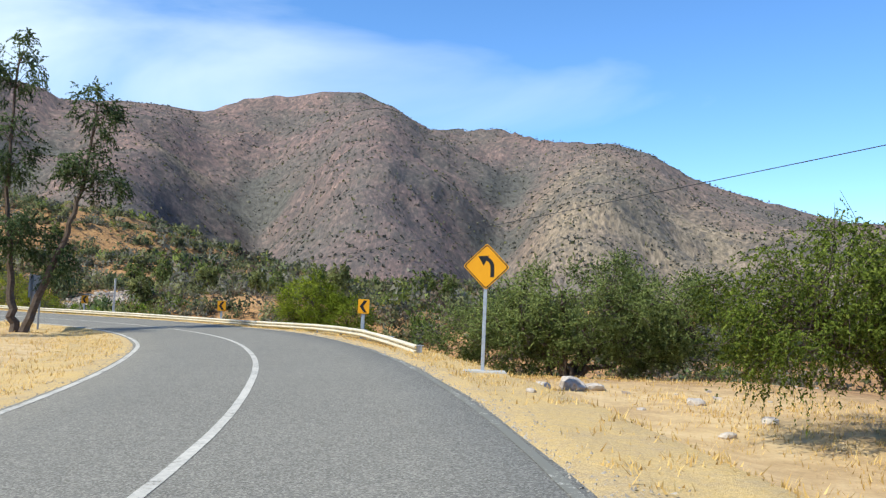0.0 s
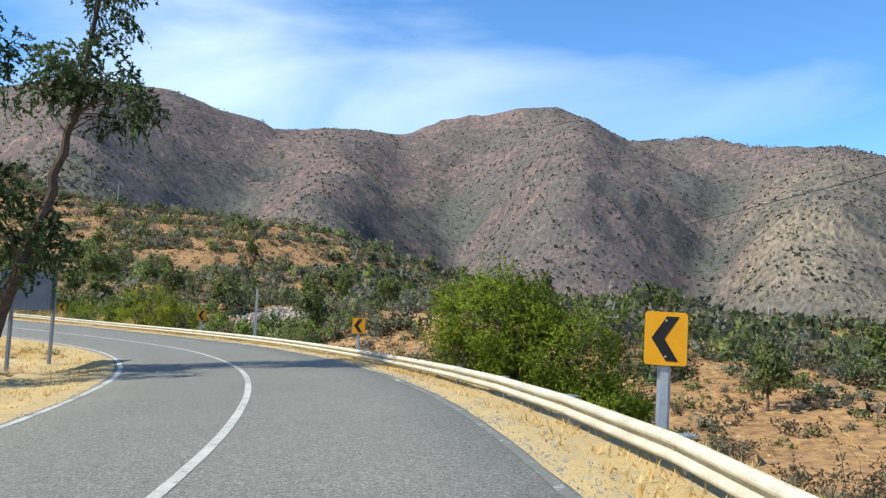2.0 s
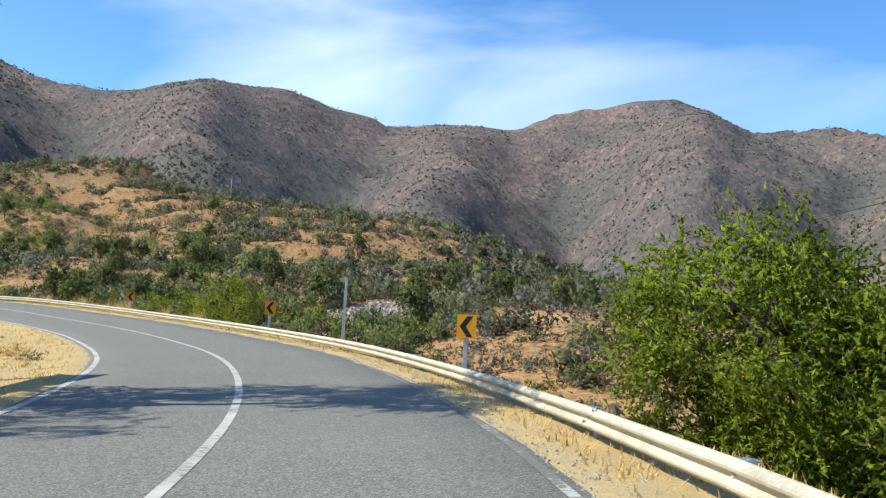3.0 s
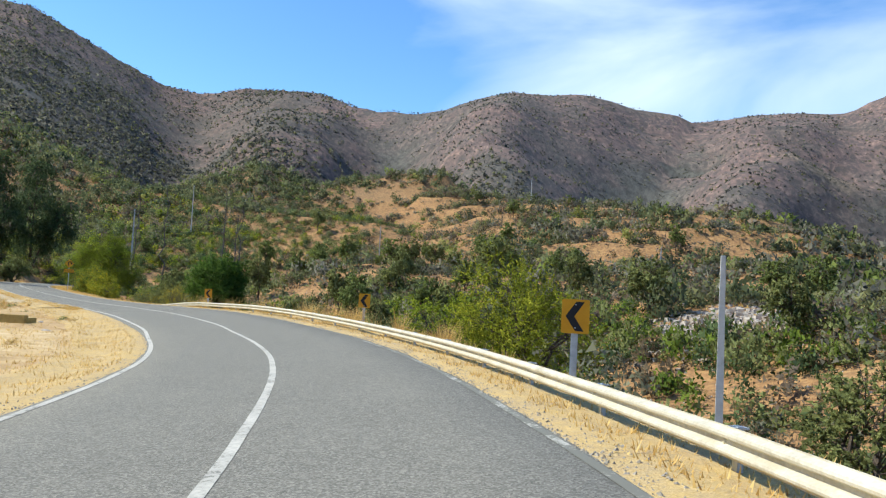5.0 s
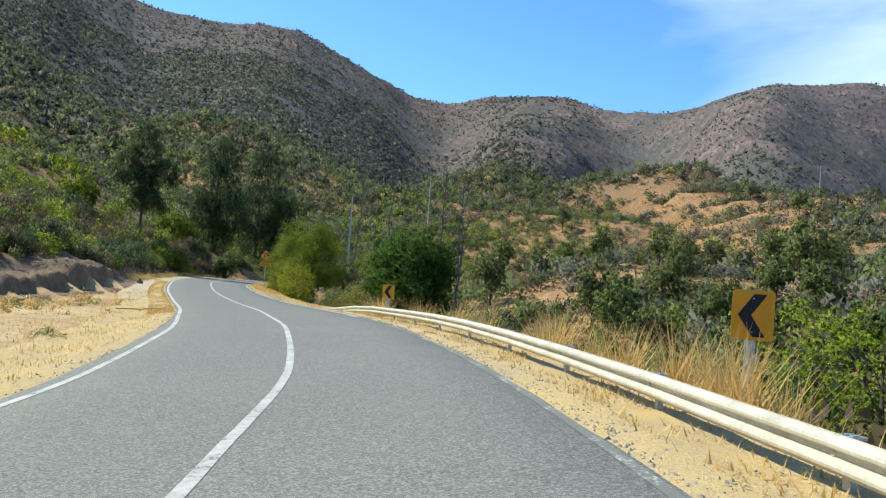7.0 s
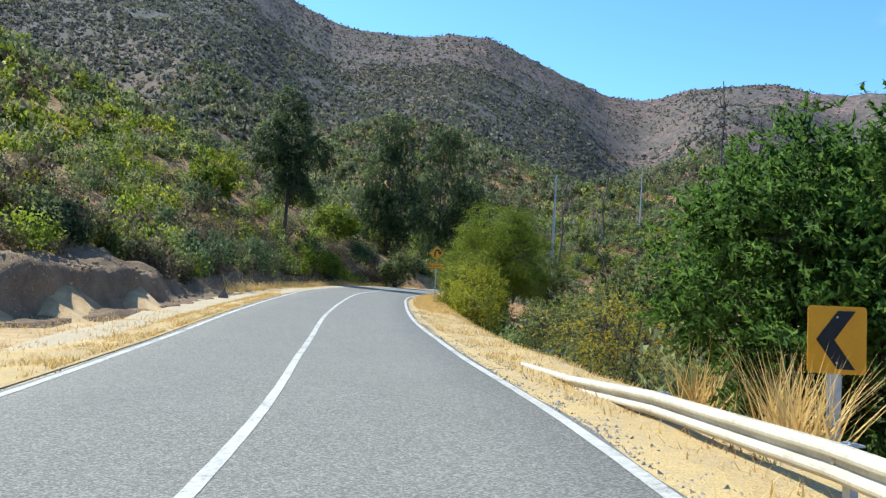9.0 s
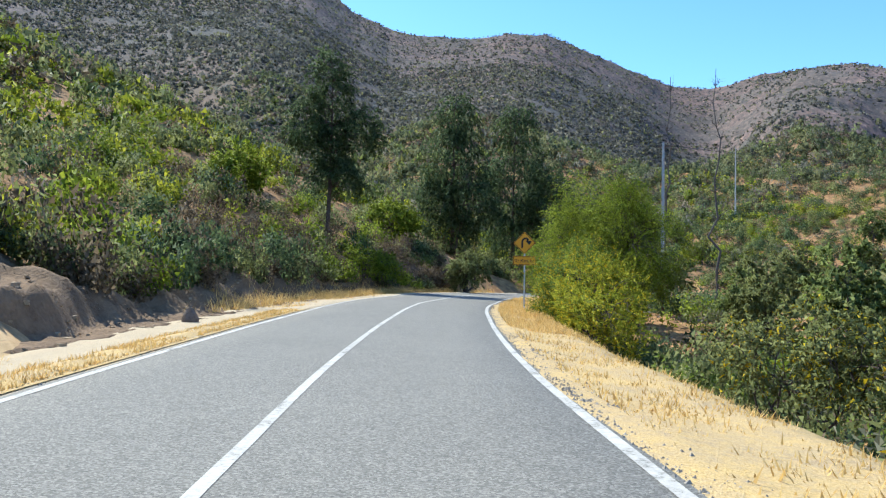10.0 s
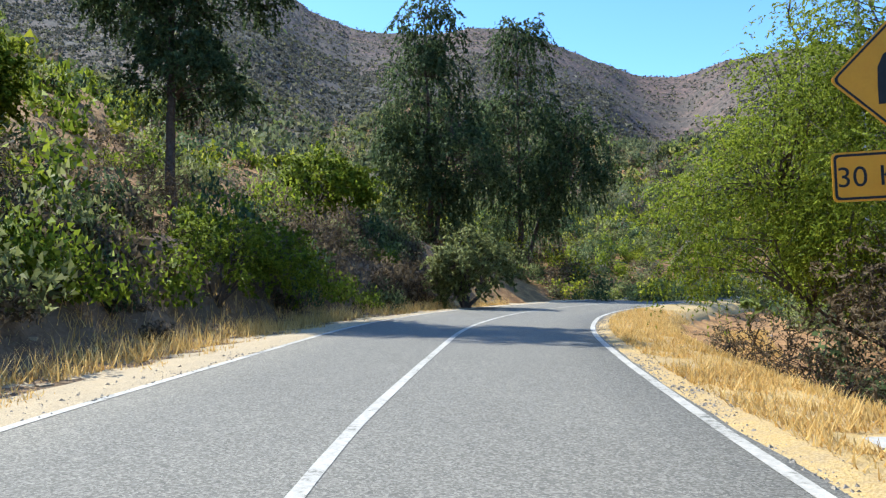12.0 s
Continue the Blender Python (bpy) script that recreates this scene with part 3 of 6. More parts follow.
# ---- the ground, one sheet to beyond the ridges ----
def axis(lo, hi, fine, grow, cap, end0, end1):
    a = list(np.arange(lo, hi + 1e-6, fine))
    d = fine
    while a[-1] < end1:
        d = min(d * grow, cap if a[-1] < 1500 else 200)
        a.append(a[-1] + d)
    d = fine
    while a[0] > end0:
        d = min(d * grow, cap if a[0] > -1800 else 200)
        a.insert(0, a[0] - d)
    return np.array(a)


GX = axis(-235, 30, 1.5, 1.06, 17, -2600, 2200)
GY = axis(-5, 150, 1.5, 1.06, 17, -1500, 2600)
gx, gy = np.meshgrid(GX, GY, indexing="ij")
gz = land(gx, gy)
_, gd, gr, gb = road_place(gx, gy)
under = (1 - step(5.0, 6.4, np.abs(gd))).reshape(gz.shape)
bank_e = -gd.reshape(gz.shape) - bank_foot(road_place(gx, gy)[0]).reshape(gz.shape)
bank_s = road_place(gx, gy)[0].reshape(gz.shape)
bank_band = step(-1.3, -0.6, bank_e) * (1 - step(3.6, 4.6, bank_e)) * step(139, 142, bank_s) * (1 - step(236, 239, bank_s))
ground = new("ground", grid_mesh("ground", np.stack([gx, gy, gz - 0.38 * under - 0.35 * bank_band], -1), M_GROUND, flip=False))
gs = road_place(gx, gy)[0]
foot = bank_foot(gs)
dust = (1 - 0.9 * step(-1.2, 0.4, -gd - foot).reshape(gz.shape)) * (1 - step(9, 20, np.abs(gd))).reshape(gz.shape) * (1 - step(228, 240, road_place(gx, gy)[0])).reshape(gz.shape) * np.clip(0.75 + 0.6 * fbm(gx / 5, gy / 5, 3, 151), 0, 1) * np.where(gd.reshape(gz.shape) > 6, (1 - step(32, 52, road_place(gx, gy)[0])).reshape(gz.shape), 1)
dust = np.maximum(dust, ((1 - step(22, 60, -gd)) * (gd < 0) * (1 - step(125, 150, gs)) * step(-1, 3, foot + gd)).reshape(gz.shape) * np.clip(0.7 + 0.8 * fbm(gx / 7, gy / 7, 3, 153), 0, 1))
dust = np.maximum(dust, 0.10 * (1 - step(0.6, 1.1, bare(gx, gy))))
dust = np.maximum(dust, 0.55 * (1 - step(0.8, 2.6, scar(gx, gy) + 0.9 * fbm(gx / 1.5, gy / 1.5, 2, 157))))
# gullies hold green; the hill to the south-east is straw-coloured
rad = np.hypot(gx - HUB[0], gy - HUB[1])
bear = np.degrees(np.arctan2(-(gx - HUB[0]), gy - HUB[1])) + 2.2 * fbm(gx / 260, gy / 260, 3, 5)
lush = np.exp(-(((bear - 10.8) / 2.4) ** 2)) * (1 - step(700, 1000, rad)) + sum(np.exp(-(((bear - a) / (0.62 * w)) ** 2)) for a, w, m in SPURS if m < 0) * (1 - step(1020, 1330, rad)) + 0.7 * (1 - step(430, 820, rad)) * step(5, 20, bear) + 0.6 * step(52, 64, bear) * (1 - step(650, 1500, rad))
straw = (1 - step(-11, -5, bear)) * (1 - step(880, 1300, rad)) + 0.8 * (1 - step(25, 60, np.hypot(gx + 418, 0.8 * (gy - 1080))))
stony = step(290, 480, rad + 30 * fbm(gx / 40, gy / 40, 3, 167)) * (1 - 0.35 * step(50, 64, bear) * (1 - step(420, 900, rad)))
for name, values in (("stony", stony), ("umber", np.clip(step(48, 62, bear) * (0.85 + 0.7 * fbm(gx / 90, gy / 90, 4, 169)), 0, 1)), ("lush", np.clip(lush * (0.75 + 0.9 * fbm(gx / 70, gy / 70, 4, 161)), 0, 0.95)), ("straw", np.clip(straw * (0.9 + 0.6 * fbm(gx / 60, gy / 60, 3, 163)), 0, 1))):
    layer = ground.data.attributes.new(name, "FLOAT", "POINT")
    layer.data.foreach_set("value", values.astype(np.float32).ravel())
# across and up the slopes, for the scrub's grain
polar = ground.data.attributes.new("slope_grain", "FLOAT_VECTOR", "POINT")
polar.data.foreach_set("vector", np.stack([np.radians(bear) * 900, 0.42 * rad, 0.2 * gz], -1).astype(np.float32).ravel())
layer = ground.data.attributes.new("dust", "FLOAT", "POINT")
layer.data.foreach_set("value", dust.astype(np.float32).ravel())
tagged(ground, "dry hillsides of orange soil, straw grass and stony scrub ground", "ground", kind="structure")


def strip(name, material, o_list, s0, s1, lift, every=1.0, fn=None):
    """A strip along the road through the given offsets."""
    ss = np.arange(s0, s1 + 1e-6, every)
    pts = np.empty((len(o_list), len(ss), 3))
    for k, o in enumerate(o_list):
        x, y, z = on_road(ss, o)
        pts[k] = np.stack([x, y, (fn(ss, o, x, y, z) if fn else z) + lift], -1)
    return new(name, grid_mesh(name, pts, material, flip=True))


END = float(DIST[-1]) - 108
edge_wave = lambda s, o: 0.07 * (vnoise(s / 0.9, s * 0 + o, 3) - 0.5) + 0.10 * (vnoise(s / 3.3, s * 0 + o, 4) - 0.5)


def road_mesh():
    ss = np.arange(0.5, END, 0.5)
    rows = []
    for o in (-HALF - 0.08, -HALF, -2.4, -0.9, 0, 0.9, 2.4, HALF, HALF + 0.08):
        oo = np.full_like(ss, o) + (edge_wave(ss, o) if abs(o) > 3 else 0)
        x, y, z = on_road(ss, oo)
        rows.append(np.stack([x, y, z - (0.06 if abs(o) > HALF else 0)], -1))
    return grid_mesh("road", np.array(rows), M_ASPHALT, flip=True)


road = tagged(new("road", road_mesh()), "two-lane grey chip-seal asphalt road with frayed edges", "road", kind="structure")


def verge(name, side, material, s0, s1):
    def fn(ss, o, x, y, z):
        a = abs(o)
        if a < HALF + 0.3:
            return z - (0.012 if a < HALF else 0.0)
        g = land(x, y)
        return g + (0.03 if a < 6.6 else -0.25) + 0.05 * fbm(x / 0.7, y / 0.7, 3, 91)
    offs = [side * o for o in (3.5, 3.75, 4.05, 4.4, 4.8, 5.2, 5.6, 6.0, 6.4, 6.9)]
    ob = strip(name, material, offs if side < 0 else offs[::-1], s0, s1, 0, 0.6, fn)
    ob.data.flip_normals() if ob.data.polygons[0].normal.z < 0 else None
    return ob


tagged(verge("verge_left", -1, M_VERGE, 0.5, 146.3), "straw-coloured dry grass verge inside the bend", "verge", kind="structure")
tagged(verge("verge_left_far", -1, M_TRACK, 146.3, END), "pale dusty gravel shoulder below the cut bank", "verge", kind="structure")
tagged(verge("verge_right", 1, M_VERGE, 0.5, END), "gravelly straw-coloured verge along the guardrail", "verge", kind="structure")


def bank_mesh():
    """The eroded face of the cut bank, from its foot to the first bushes."""
    ss = np.arange(139, 239, 0.35)
    offs = np.r_[-1.5, np.linspace(-1.1, 2.4, 22), 3.0, 3.7, 4.4, 5.0]
    rows = []
    for k in offs:
        e = bank_foot(ss) + k
        x, y, _ = on_road(ss, -e)
        rills = 0.32 * np.abs(fbm(ss / 1.1, ss * 0 + 0.35 * k, 4, 191)) + 0.22 * np.abs(fbm(x / 0.7, y / 0.7, 4, 192))
        worn = 0.12 - rills + 0.12 * fbm(x / 0.3, y / 0.3, 3, 193)
        face = float(step(-0.9, 0.1, k) * (1 - step(2.6, 4.2, k)))
        sink = 0.45 * (1 - step(0, 2.5, ss - 139)) + 0.45 * step(235.5, 239, ss) + (0.4 if k < -1.3 or k > 4.8 else 0.0)
        rows.append(np.stack([x, y, land(x, y) + 0.03 + worn * (0.12 + 0.88 * face) - sink], -1))
    me = grid_mesh("bank", np.array(rows), M_BANK, flip=False)
    if me.polygons[0].normal.z < 0:
        me.flip_normals()
    return me


tagged(new("bank", bank_mesh()), "eroded tan earth cut bank beside the dusty shoulder", "bank", kind="structure")


def straw_strip():
    ss = np.arange(144, 186, 0.4)
    outer = np.interp(ss, [144, 150, 157, 175, 186], [6.9, 6.7, 4.9, 4.6, 3.8]) + 0.35 * (vnoise(ss / 1.1, ss * 0, 12) - 0.5)
    rows = []
    for k in np.linspace(0, 1, 7):
        o = -(3.76 + (outer - 3.76) * k)
        x, y, z = on_road(ss, o)
        g = np.where(o < -HALF - 0.3, land(x, y) + 0.075 + 0.05 * fbm(x / 0.7, y / 0.7, 3, 91), z + 0.02)
        rows.append(np.stack([x, y, g - (0.12 if k > 0.99 else 0.0)], -1))
    me = grid_mesh("verge_strip", np.array(rows), M_VERGE)
    if me.polygons[0].normal.z < 0:
        me.flip_normals()
    return me


tagged(new("verge_strip", straw_strip()), "golden dry grass strip between asphalt and dusty shoulder", "verge", kind="structure")


def line_strip(name, o, width, s0, s1, material, label, wander=0.0):
    ss = np.arange(s0, s1, 0.4)
    c = o + wander * (vnoise(ss / 7, ss * 0, 8) - 0.5)
    if o < 1:
        c = c + 0.22 * step(112, 120, ss) * (1 - step(130, 140, ss)) - 0.14 * step(190, 199, ss)
    rows = []
    for k in (-0.5, 0.5):
        x, y, z = on_road(ss, c + k * width + 0.012 * (vnoise(ss / 0.6, ss * 0 + k, 9) - 0.5))
        rows.append(np.stack([x, y, z + 0.006], -1))
    ob = new(name, grid_mesh(name, np.array(rows), material, flip=True))
    return tagged(ob, label, "road marking", kind="structure")


line_strip("centre_line", 0.0, 0.145, 0.6, END, M_LINE, "solid white centre line, scuffed paint", 0.05)
line_strip("edge_line_left", -3.55, 0.15, 0.6, END, M_LINE, "solid white edge line inside the bend", 0.06)
line_strip("edge_line_right", 3.60, 0.12, 0.6, 138, M_LINE_WORN, "broken, worn white edge line on the frayed asphalt edge", 0.06)
line_strip("edge_line_right_far", 3.58, 0.145, 138, END, M_LINE, "solid white edge line beyond the guardrail", 0.06)


# ---- guardrail ----
def beam_mesh(length=4.08):
    """A W-shaped steel beam along +x; its ridges face -y."""
    prof = [(0.0, -0.155), (0.0, -0.14), (-0.075, -0.105), (-0.082, -0.08), (-0.075, -0.055), (0.0, -0.02), (0.0, 0.02), (-0.075, 0.055), (-0.082, 0.08), (-0.075, 0.105), (0.0, 0.14), (0.0, 0.155)]
    loop = prof + [(y + 0.006, z) for y, z in prof[::-1]]
    bm = bmesh.new()
    a = [bm.verts.new((0, y, z)) for y, z in loop]
    b = [bm.verts.new((length, y, z)) for y, z in loop]
    n = len(loop)
    for k in range(n):
        bm.faces.new((a[k], a[(k + 1) % n], b[(k + 1) % n], b[k]))
    bmesh.ops.recalc_face_normals(bm, faces=bm.faces)
    me = bpy.data.meshes.new("beam")
    bm.to_mesh(me)
    bm.free()
    me.materials.append(M_RAIL)
    return me


def post_mesh():
    bm = bmesh.new()
    box(bm, (0.10, 0.01, 1.5), (0, 0.10, -0.60))
    box(bm, (0.01, 0.06, 1.5), (-0.05, 0.13, -0.60))
    box(bm, (0.01, 0.06, 1.5), (0.05, 0.13, -0.60))
    me = bpy.data.meshes.new("post")
    bm.to_mesh(me)
    bm.free()
    me.materials.append(M_GALV)
    return me


def spacer_mesh():
    bm = bmesh.new()
    box(bm, (0.13, 0.20, 0.02), (0, 0.11, 0.13))
    box(bm, (0.02, 0.12, 0.24), (0, 0.06, 0.03))
    me = bpy.data.meshes.new("spacer")
    bm.to_mesh(me)
    bm.free()
    me.materials.append(M_GALV)
    return me


def bolt_mesh():
    bm = bmesh.new()
    bmesh.ops.create_uvsphere(bm, u_segments=8, v_segments=5, radius=0.032, matrix=Matrix.Diagonal((1, 0.5, 1, 1)))
    me = bpy.data.meshes.new("bolt")
    bm.to_mesh(me)
    bm.free()
    me.materials.append(M_RAIL)
    return me


def guardrail():
    rail = thing("guardrail", "cream-painted W-beam steel guardrail on galvanised posts along the bend", "guardrail")
    beam, post, spacer, bolt = beam_mesh(), post_mesh(), spacer_mesh(), bolt_mesh()
    s_end = float(road_place([-94.8], [88.8])[0][0])
    marks = np.linspace(38.0, s_end, int(round((s_end - 38.0) / 3.8)) + 1)
    lift = lambda s: 0.17 + 0.06 * float(step(85, 115, s)) + 0.025 * math.sin(s * 0.16) - 0.42 * float(step(s_end - 11, s_end, s)) - 0.15 * float(1 - step(38, 46, s))
    pts = [Vector((*[float(v) for v in on_road(s, 4.92)[:2]], float(on_road(s, 4.92)[2]) + lift(s))) for s in marks]
    for k, (p, q) in enumerate(zip(pts, pts[1:])):
        d = (q - p).normalized()
        grow = Matrix.Diagonal(((q - p).length / 4.0, 1, 1, 1))
        side = Vector((d.y, -d.x, 0)).normalized()
        up = side.cross(d)
        m = Matrix((d, -side, up)).transposed().to_4x4()
        m = Matrix((d, side * -1, up)).transposed().to_4x4()
        if m.determinant() < 0:
            m = Matrix((d, side, up)).transposed().to_4x4()
        # local -y faces the road
        face = m.to_3x3() @ Vector((0, -1, 0))
        if face.dot(side) > 0:
            m = m @ pose(0, 0, 0, 0, 0, 180) @ grow @ Matrix.Translation((-4.0, 0, 0))
        else:
            m = m @ grow
        ob = part("beam", beam, None, rail)
        ob.matrix_basis = Matrix.Translation(p) @ m
        for name, me, dx in (("post", post, 0.0), ("spacer", spacer, 0.0), ("bolt", bolt, 0.0)):
            ob = part(name, me, None, rail)
            ob.matrix_basis = Matrix.Translation(p) @ m @ (Matrix.Translation((4.0, 0, 0)) if face.dot(side) > 0 else Matrix()) @ Matrix.Translation((0, -0.01 if name == "bolt" else 0.01, 0))
    return rail


guardrail()


# ---- road signs ----
def facing(x, y, ahead=14.0):
    """The turn about z with which local -y looks back along the road at those who come."""
    s = float(road_place([x], [y])[0][0]) - ahead
    ex, ey, _ = on_road(s, 1.8)
    return math.degrees(math.atan2(float(ey) - y, float(ex) - x)) + 90


def channel_post(bottom, top, parent, name="post", x=0.0):
    bm = bmesh.new()
    h = top - bottom
    box(bm, (0.09, 0.006, h), (x, 0.03, bottom + h / 2))
    box(bm, (0.006, 0.045, h), (x - 0.045, 0.05, bottom + h / 2))
    box(bm, (0.006, 0.045, h), (x + 0.045, 0.05, bottom + h / 2))
    box(bm, (0.03, 0.006, h), (x - 0.06, 0.072, bottom + h / 2))
    box(bm, (0.03, 0.006, h), (x + 0.06, 0.072, bottom + h / 2))
    return part(name, bm, M_GALV, parent, "galvanised channel post")


def chevron(x, y, bottom, w=0.585, h=0.72, tilt=0.0):
    z0 = ground_at(x, y) - 0.3
    sign = thing("chevron_sign", "yellow chevron marker board with a black arrow on a galvanised post", "road sign", (x, y, z0), facing(x, y, 20), "chevron boards round the bend")
    b = bottom - z0
    panel = part("panel", prism([(px, pz + b + h / 2) for px, pz in rounded(w, h, 0.04)], 0.012), M_YELLOW, sign)
    a = w / 2 - 0.05
    t = h / 2 - 0.05
    zc = b + h / 2
    out = [(a * 0.75, zc + t), (a * 0.02, zc + t), (-a * 0.86, zc), (a * 0.02, zc - t), (a * 0.75, zc - t), (-a * 0.10, zc)]
    part("chevron", prism(out, 0.004, -0.014), M_BLACK, sign, "black chevron arrow")
    channel_post(0, b + h * 0.9, sign)
    for k in (0.25, -0.25):
        bm = bmesh.new()
        bmesh.ops.create_cone(bm, cap_ends=True, segments=8, radius1=0.014, radius2=0.010, depth=0.008, matrix=pose(0, -0.021, zc + k * h * 1.35, 90))
        part("bolt", bm, M_GALV, sign)
    sign.matrix_basis = sign.matrix_basis @ pose(0, 0, 0, 0, tilt, 0)
    return sign


chevron(-3.95, 33.55, 1.79, w=0.47, h=0.60, tilt=0.8)
chevron(-18.0, 58.4, 1.33, tilt=-0.6)
chevron(-34.75, 71.15, 1.33, tilt=0.4)
chevron(-56.7, 82.75, 1.34, tilt=0.9)
chevron(-85.1, 88.95, 1.20, tilt=-1.2)


def ribbon(points, width):
    """An outline round a bent line."""
    p = np.array(points, float)
    t = np.gradient(p, axis=0)
    t /= np.linalg.norm(t, axis=1, keepdims=True)
    n = np.stack([-t[:, 1], t[:, 0]], 1) * width / 2
    return [tuple(v) for v in np.vstack([p + n, (p - n)[::-1]])]


def diamond(hd, zc):
    """Corners of a diamond with its points a little rounded."""
    return [((x * c - z * c) * hd / 0.7071 * 0.7071, zc + (x * c + z * c) * hd * 1.0) for c in (0.7071,) for x, z in [(v[0] / 0.7071 * 1.0, v[1] / 0.7071 * 1.0) for v in rounded(1.0, 1.0, 0.07, 3)]]


def warning_sign(x, y, top, hd, hook, label, ground_z, lean, turn_ahead):
    z0 = ground_z
    zc = top - hd - z0
    sign = thing("curve_warning_sign", label, "road sign", (x, y, z0), facing(x, y, turn_ahead))
    part("panel", prism(diamond(hd, zc), 0.012), M_YELLOW, sign)
    part("border", ring(diamond(hd * 0.955, zc), diamond(hd * 0.905, zc), 0.003, -0.0125), M_BLACK, sign, "thin black border")
    if hook:
        path = [(-0.21, -0.44), (-0.21, -0.1), (-0.20, 0.14), (-0.13, 0.30), (0.0, 0.385), (0.14, 0.39), (0.26, 0.33), (0.33, 0.22)]
        head = [(0.07, 0.20), (0.42, -0.20), (0.66, 0.16)]
    else:
        path = [(0.26, -0.45), (0.26, -0.1), (0.245, 0.08), (0.17, 0.22), (0.06, 0.31), (-0.05, 0.35)]
        head = [(0.09, 0.47), (-0.36, 0.43), (-0.12, 0.03)]
    part("arrow", prism([(px * hd, zc + pz * hd) for px, pz in ribbon(path, 0.165)], 0.003, -0.0125), M_BLACK, sign, "black bent arrow")
    part("arrowhead", prism([(px * hd, zc + pz * hd) for px, pz in head], 0.0035, -0.0125), M_BLACK, sign)
    bm = bmesh.new()
    h = zc + hd * 0.6
    box(bm, (0.085, 0.05, h), (0, 0.028, h / 2), bevel=0.008)
    part("post", bm, M_GALV, sign, "galvanised square post")
    bm = bmesh.new()
    box(bm, (1.0, 0.62, 0.30), (0.05, 0.03, -0.07), pose(0, 0, 0, 0, 0, 4), bevel=0.02)
    part("footing", bm, M_CONCRETE, sign, "flat concrete footing")
    sign.matrix_basis = sign.matrix_basis @ pose(0, 0, 0, 0, lean, 0)
    return sign, zc, hd


def letters(text, height, material, parent, at):
    """Upright letters in a row about the place given, each a part."""
    made, x = [], 0.0
    for ch in text:
        if ch == " ":
            x += 0.32 * height
            continue
        cu = bpy.data.curves.new("letter", "FONT")
        cu.body, cu.size, cu.extrude = ch, height, 0.0015
        tmp = bpy.data.objects.new("letter", cu)
        scene.collection.objects.link(tmp)
        me = bpy.data.meshes.new_from_object(tmp.evaluated_get(bpy.context.evaluated_depsgraph_get()))
        bpy.data.objects.remove(tmp)
        me.materials.clear()
        me.materials.append(material)
        xs = [v.co.x for v in me.vertices]
        made.append((me, x - min(xs)))
        x += max(xs) - min(xs) + 0.11 * height
    for me, dx in made:
        ob = part("letter", me, None, parent)
        ob.matrix_basis = pose(at[0] + dx - x / 2, at[1], at[2], 90)


warning_sign(1.02, 18.87, 3.70, 0.545, False, "yellow diamond warning sign with a black left-bend arrow", ground_at(1.02, 18.87), 0.3, 17)
sharp, zc, hd = warning_sign(-138.1, 95.8, 5.08, 0.63, True, "yellow diamond hairpin sign over a 30 Km/hr plate", ground_at(-138.1, 95.8), -0.4, 16)
plate_z = zc - hd - 0.36
plate = part("plate", prism([(px, pz + plate_z) for px, pz in rounded(1.30, 0.50, 0.05)], 0.012, -0.006), M_YELLOW, sharp, "yellow speed plate")
part("plate_border", ring([(px, pz + plate_z) for px, pz in rounded(1.26, 0.46, 0.045)], [(px, pz + plate_z) for px, pz in rounded(1.21, 0.41, 0.035)], 0.003, -0.0185), M_BLACK, plate, "thin black border")
letters("30 Km/hr", 0.29, M_BLACK, plate, (0, -0.0195, plate_z - 0.10))


def board_from_behind():
    """A large road board seen from its back, on two steel posts."""
    ax, ay, bx, by = -25.0, 45.3, -26.4, 48.7
    z0 = ground_at((ax + bx) / 2, (ay + by) / 2)
    turn = math.degrees(math.atan2(by - ay, bx - ax))
    sign = thing("road_board", "large grey-backed road information board on two dark posts", "road sign", ((ax + bx) / 2, (ay + by) / 2, z0), turn)
    part("board", prism(rounded(4.6, 1.35, 0.08), 0.02), M_SIGNBACK, sign).matrix_basis = pose(-0.35, 0.0, 2.72)
    for k in (-1, 1):
        bm = bmesh.new()
        box(bm, (0.14, 0.10, 3.6), (k * 1.8, -0.08, 1.5), bevel=0.01)
        part("post", bm, M_SIGNBACK, sign)
    for dz in (2.4, 3.05):
        bm = bmesh.new()
        box(bm, (4.2, 0.05, 0.06), (-0.35, -0.045, dz))
        part("brace", bm, M_SIGNBACK, sign)


board_from_behind()


# ---- poles and cable ----
M_CLOD = simple("brown_clods", (0.20, 0.145, 0.085), (0.46, 0.35, 0.22), 2.5, 0.95, 0, 0.1, 0.5, 0.03)
M_POLE = simple("grey_pole_concrete", (0.38, 0.37, 0.34), (0.56, 0.54, 0.50), 3.0, 0.9, 0, 0.2, 0.3, 0.006)

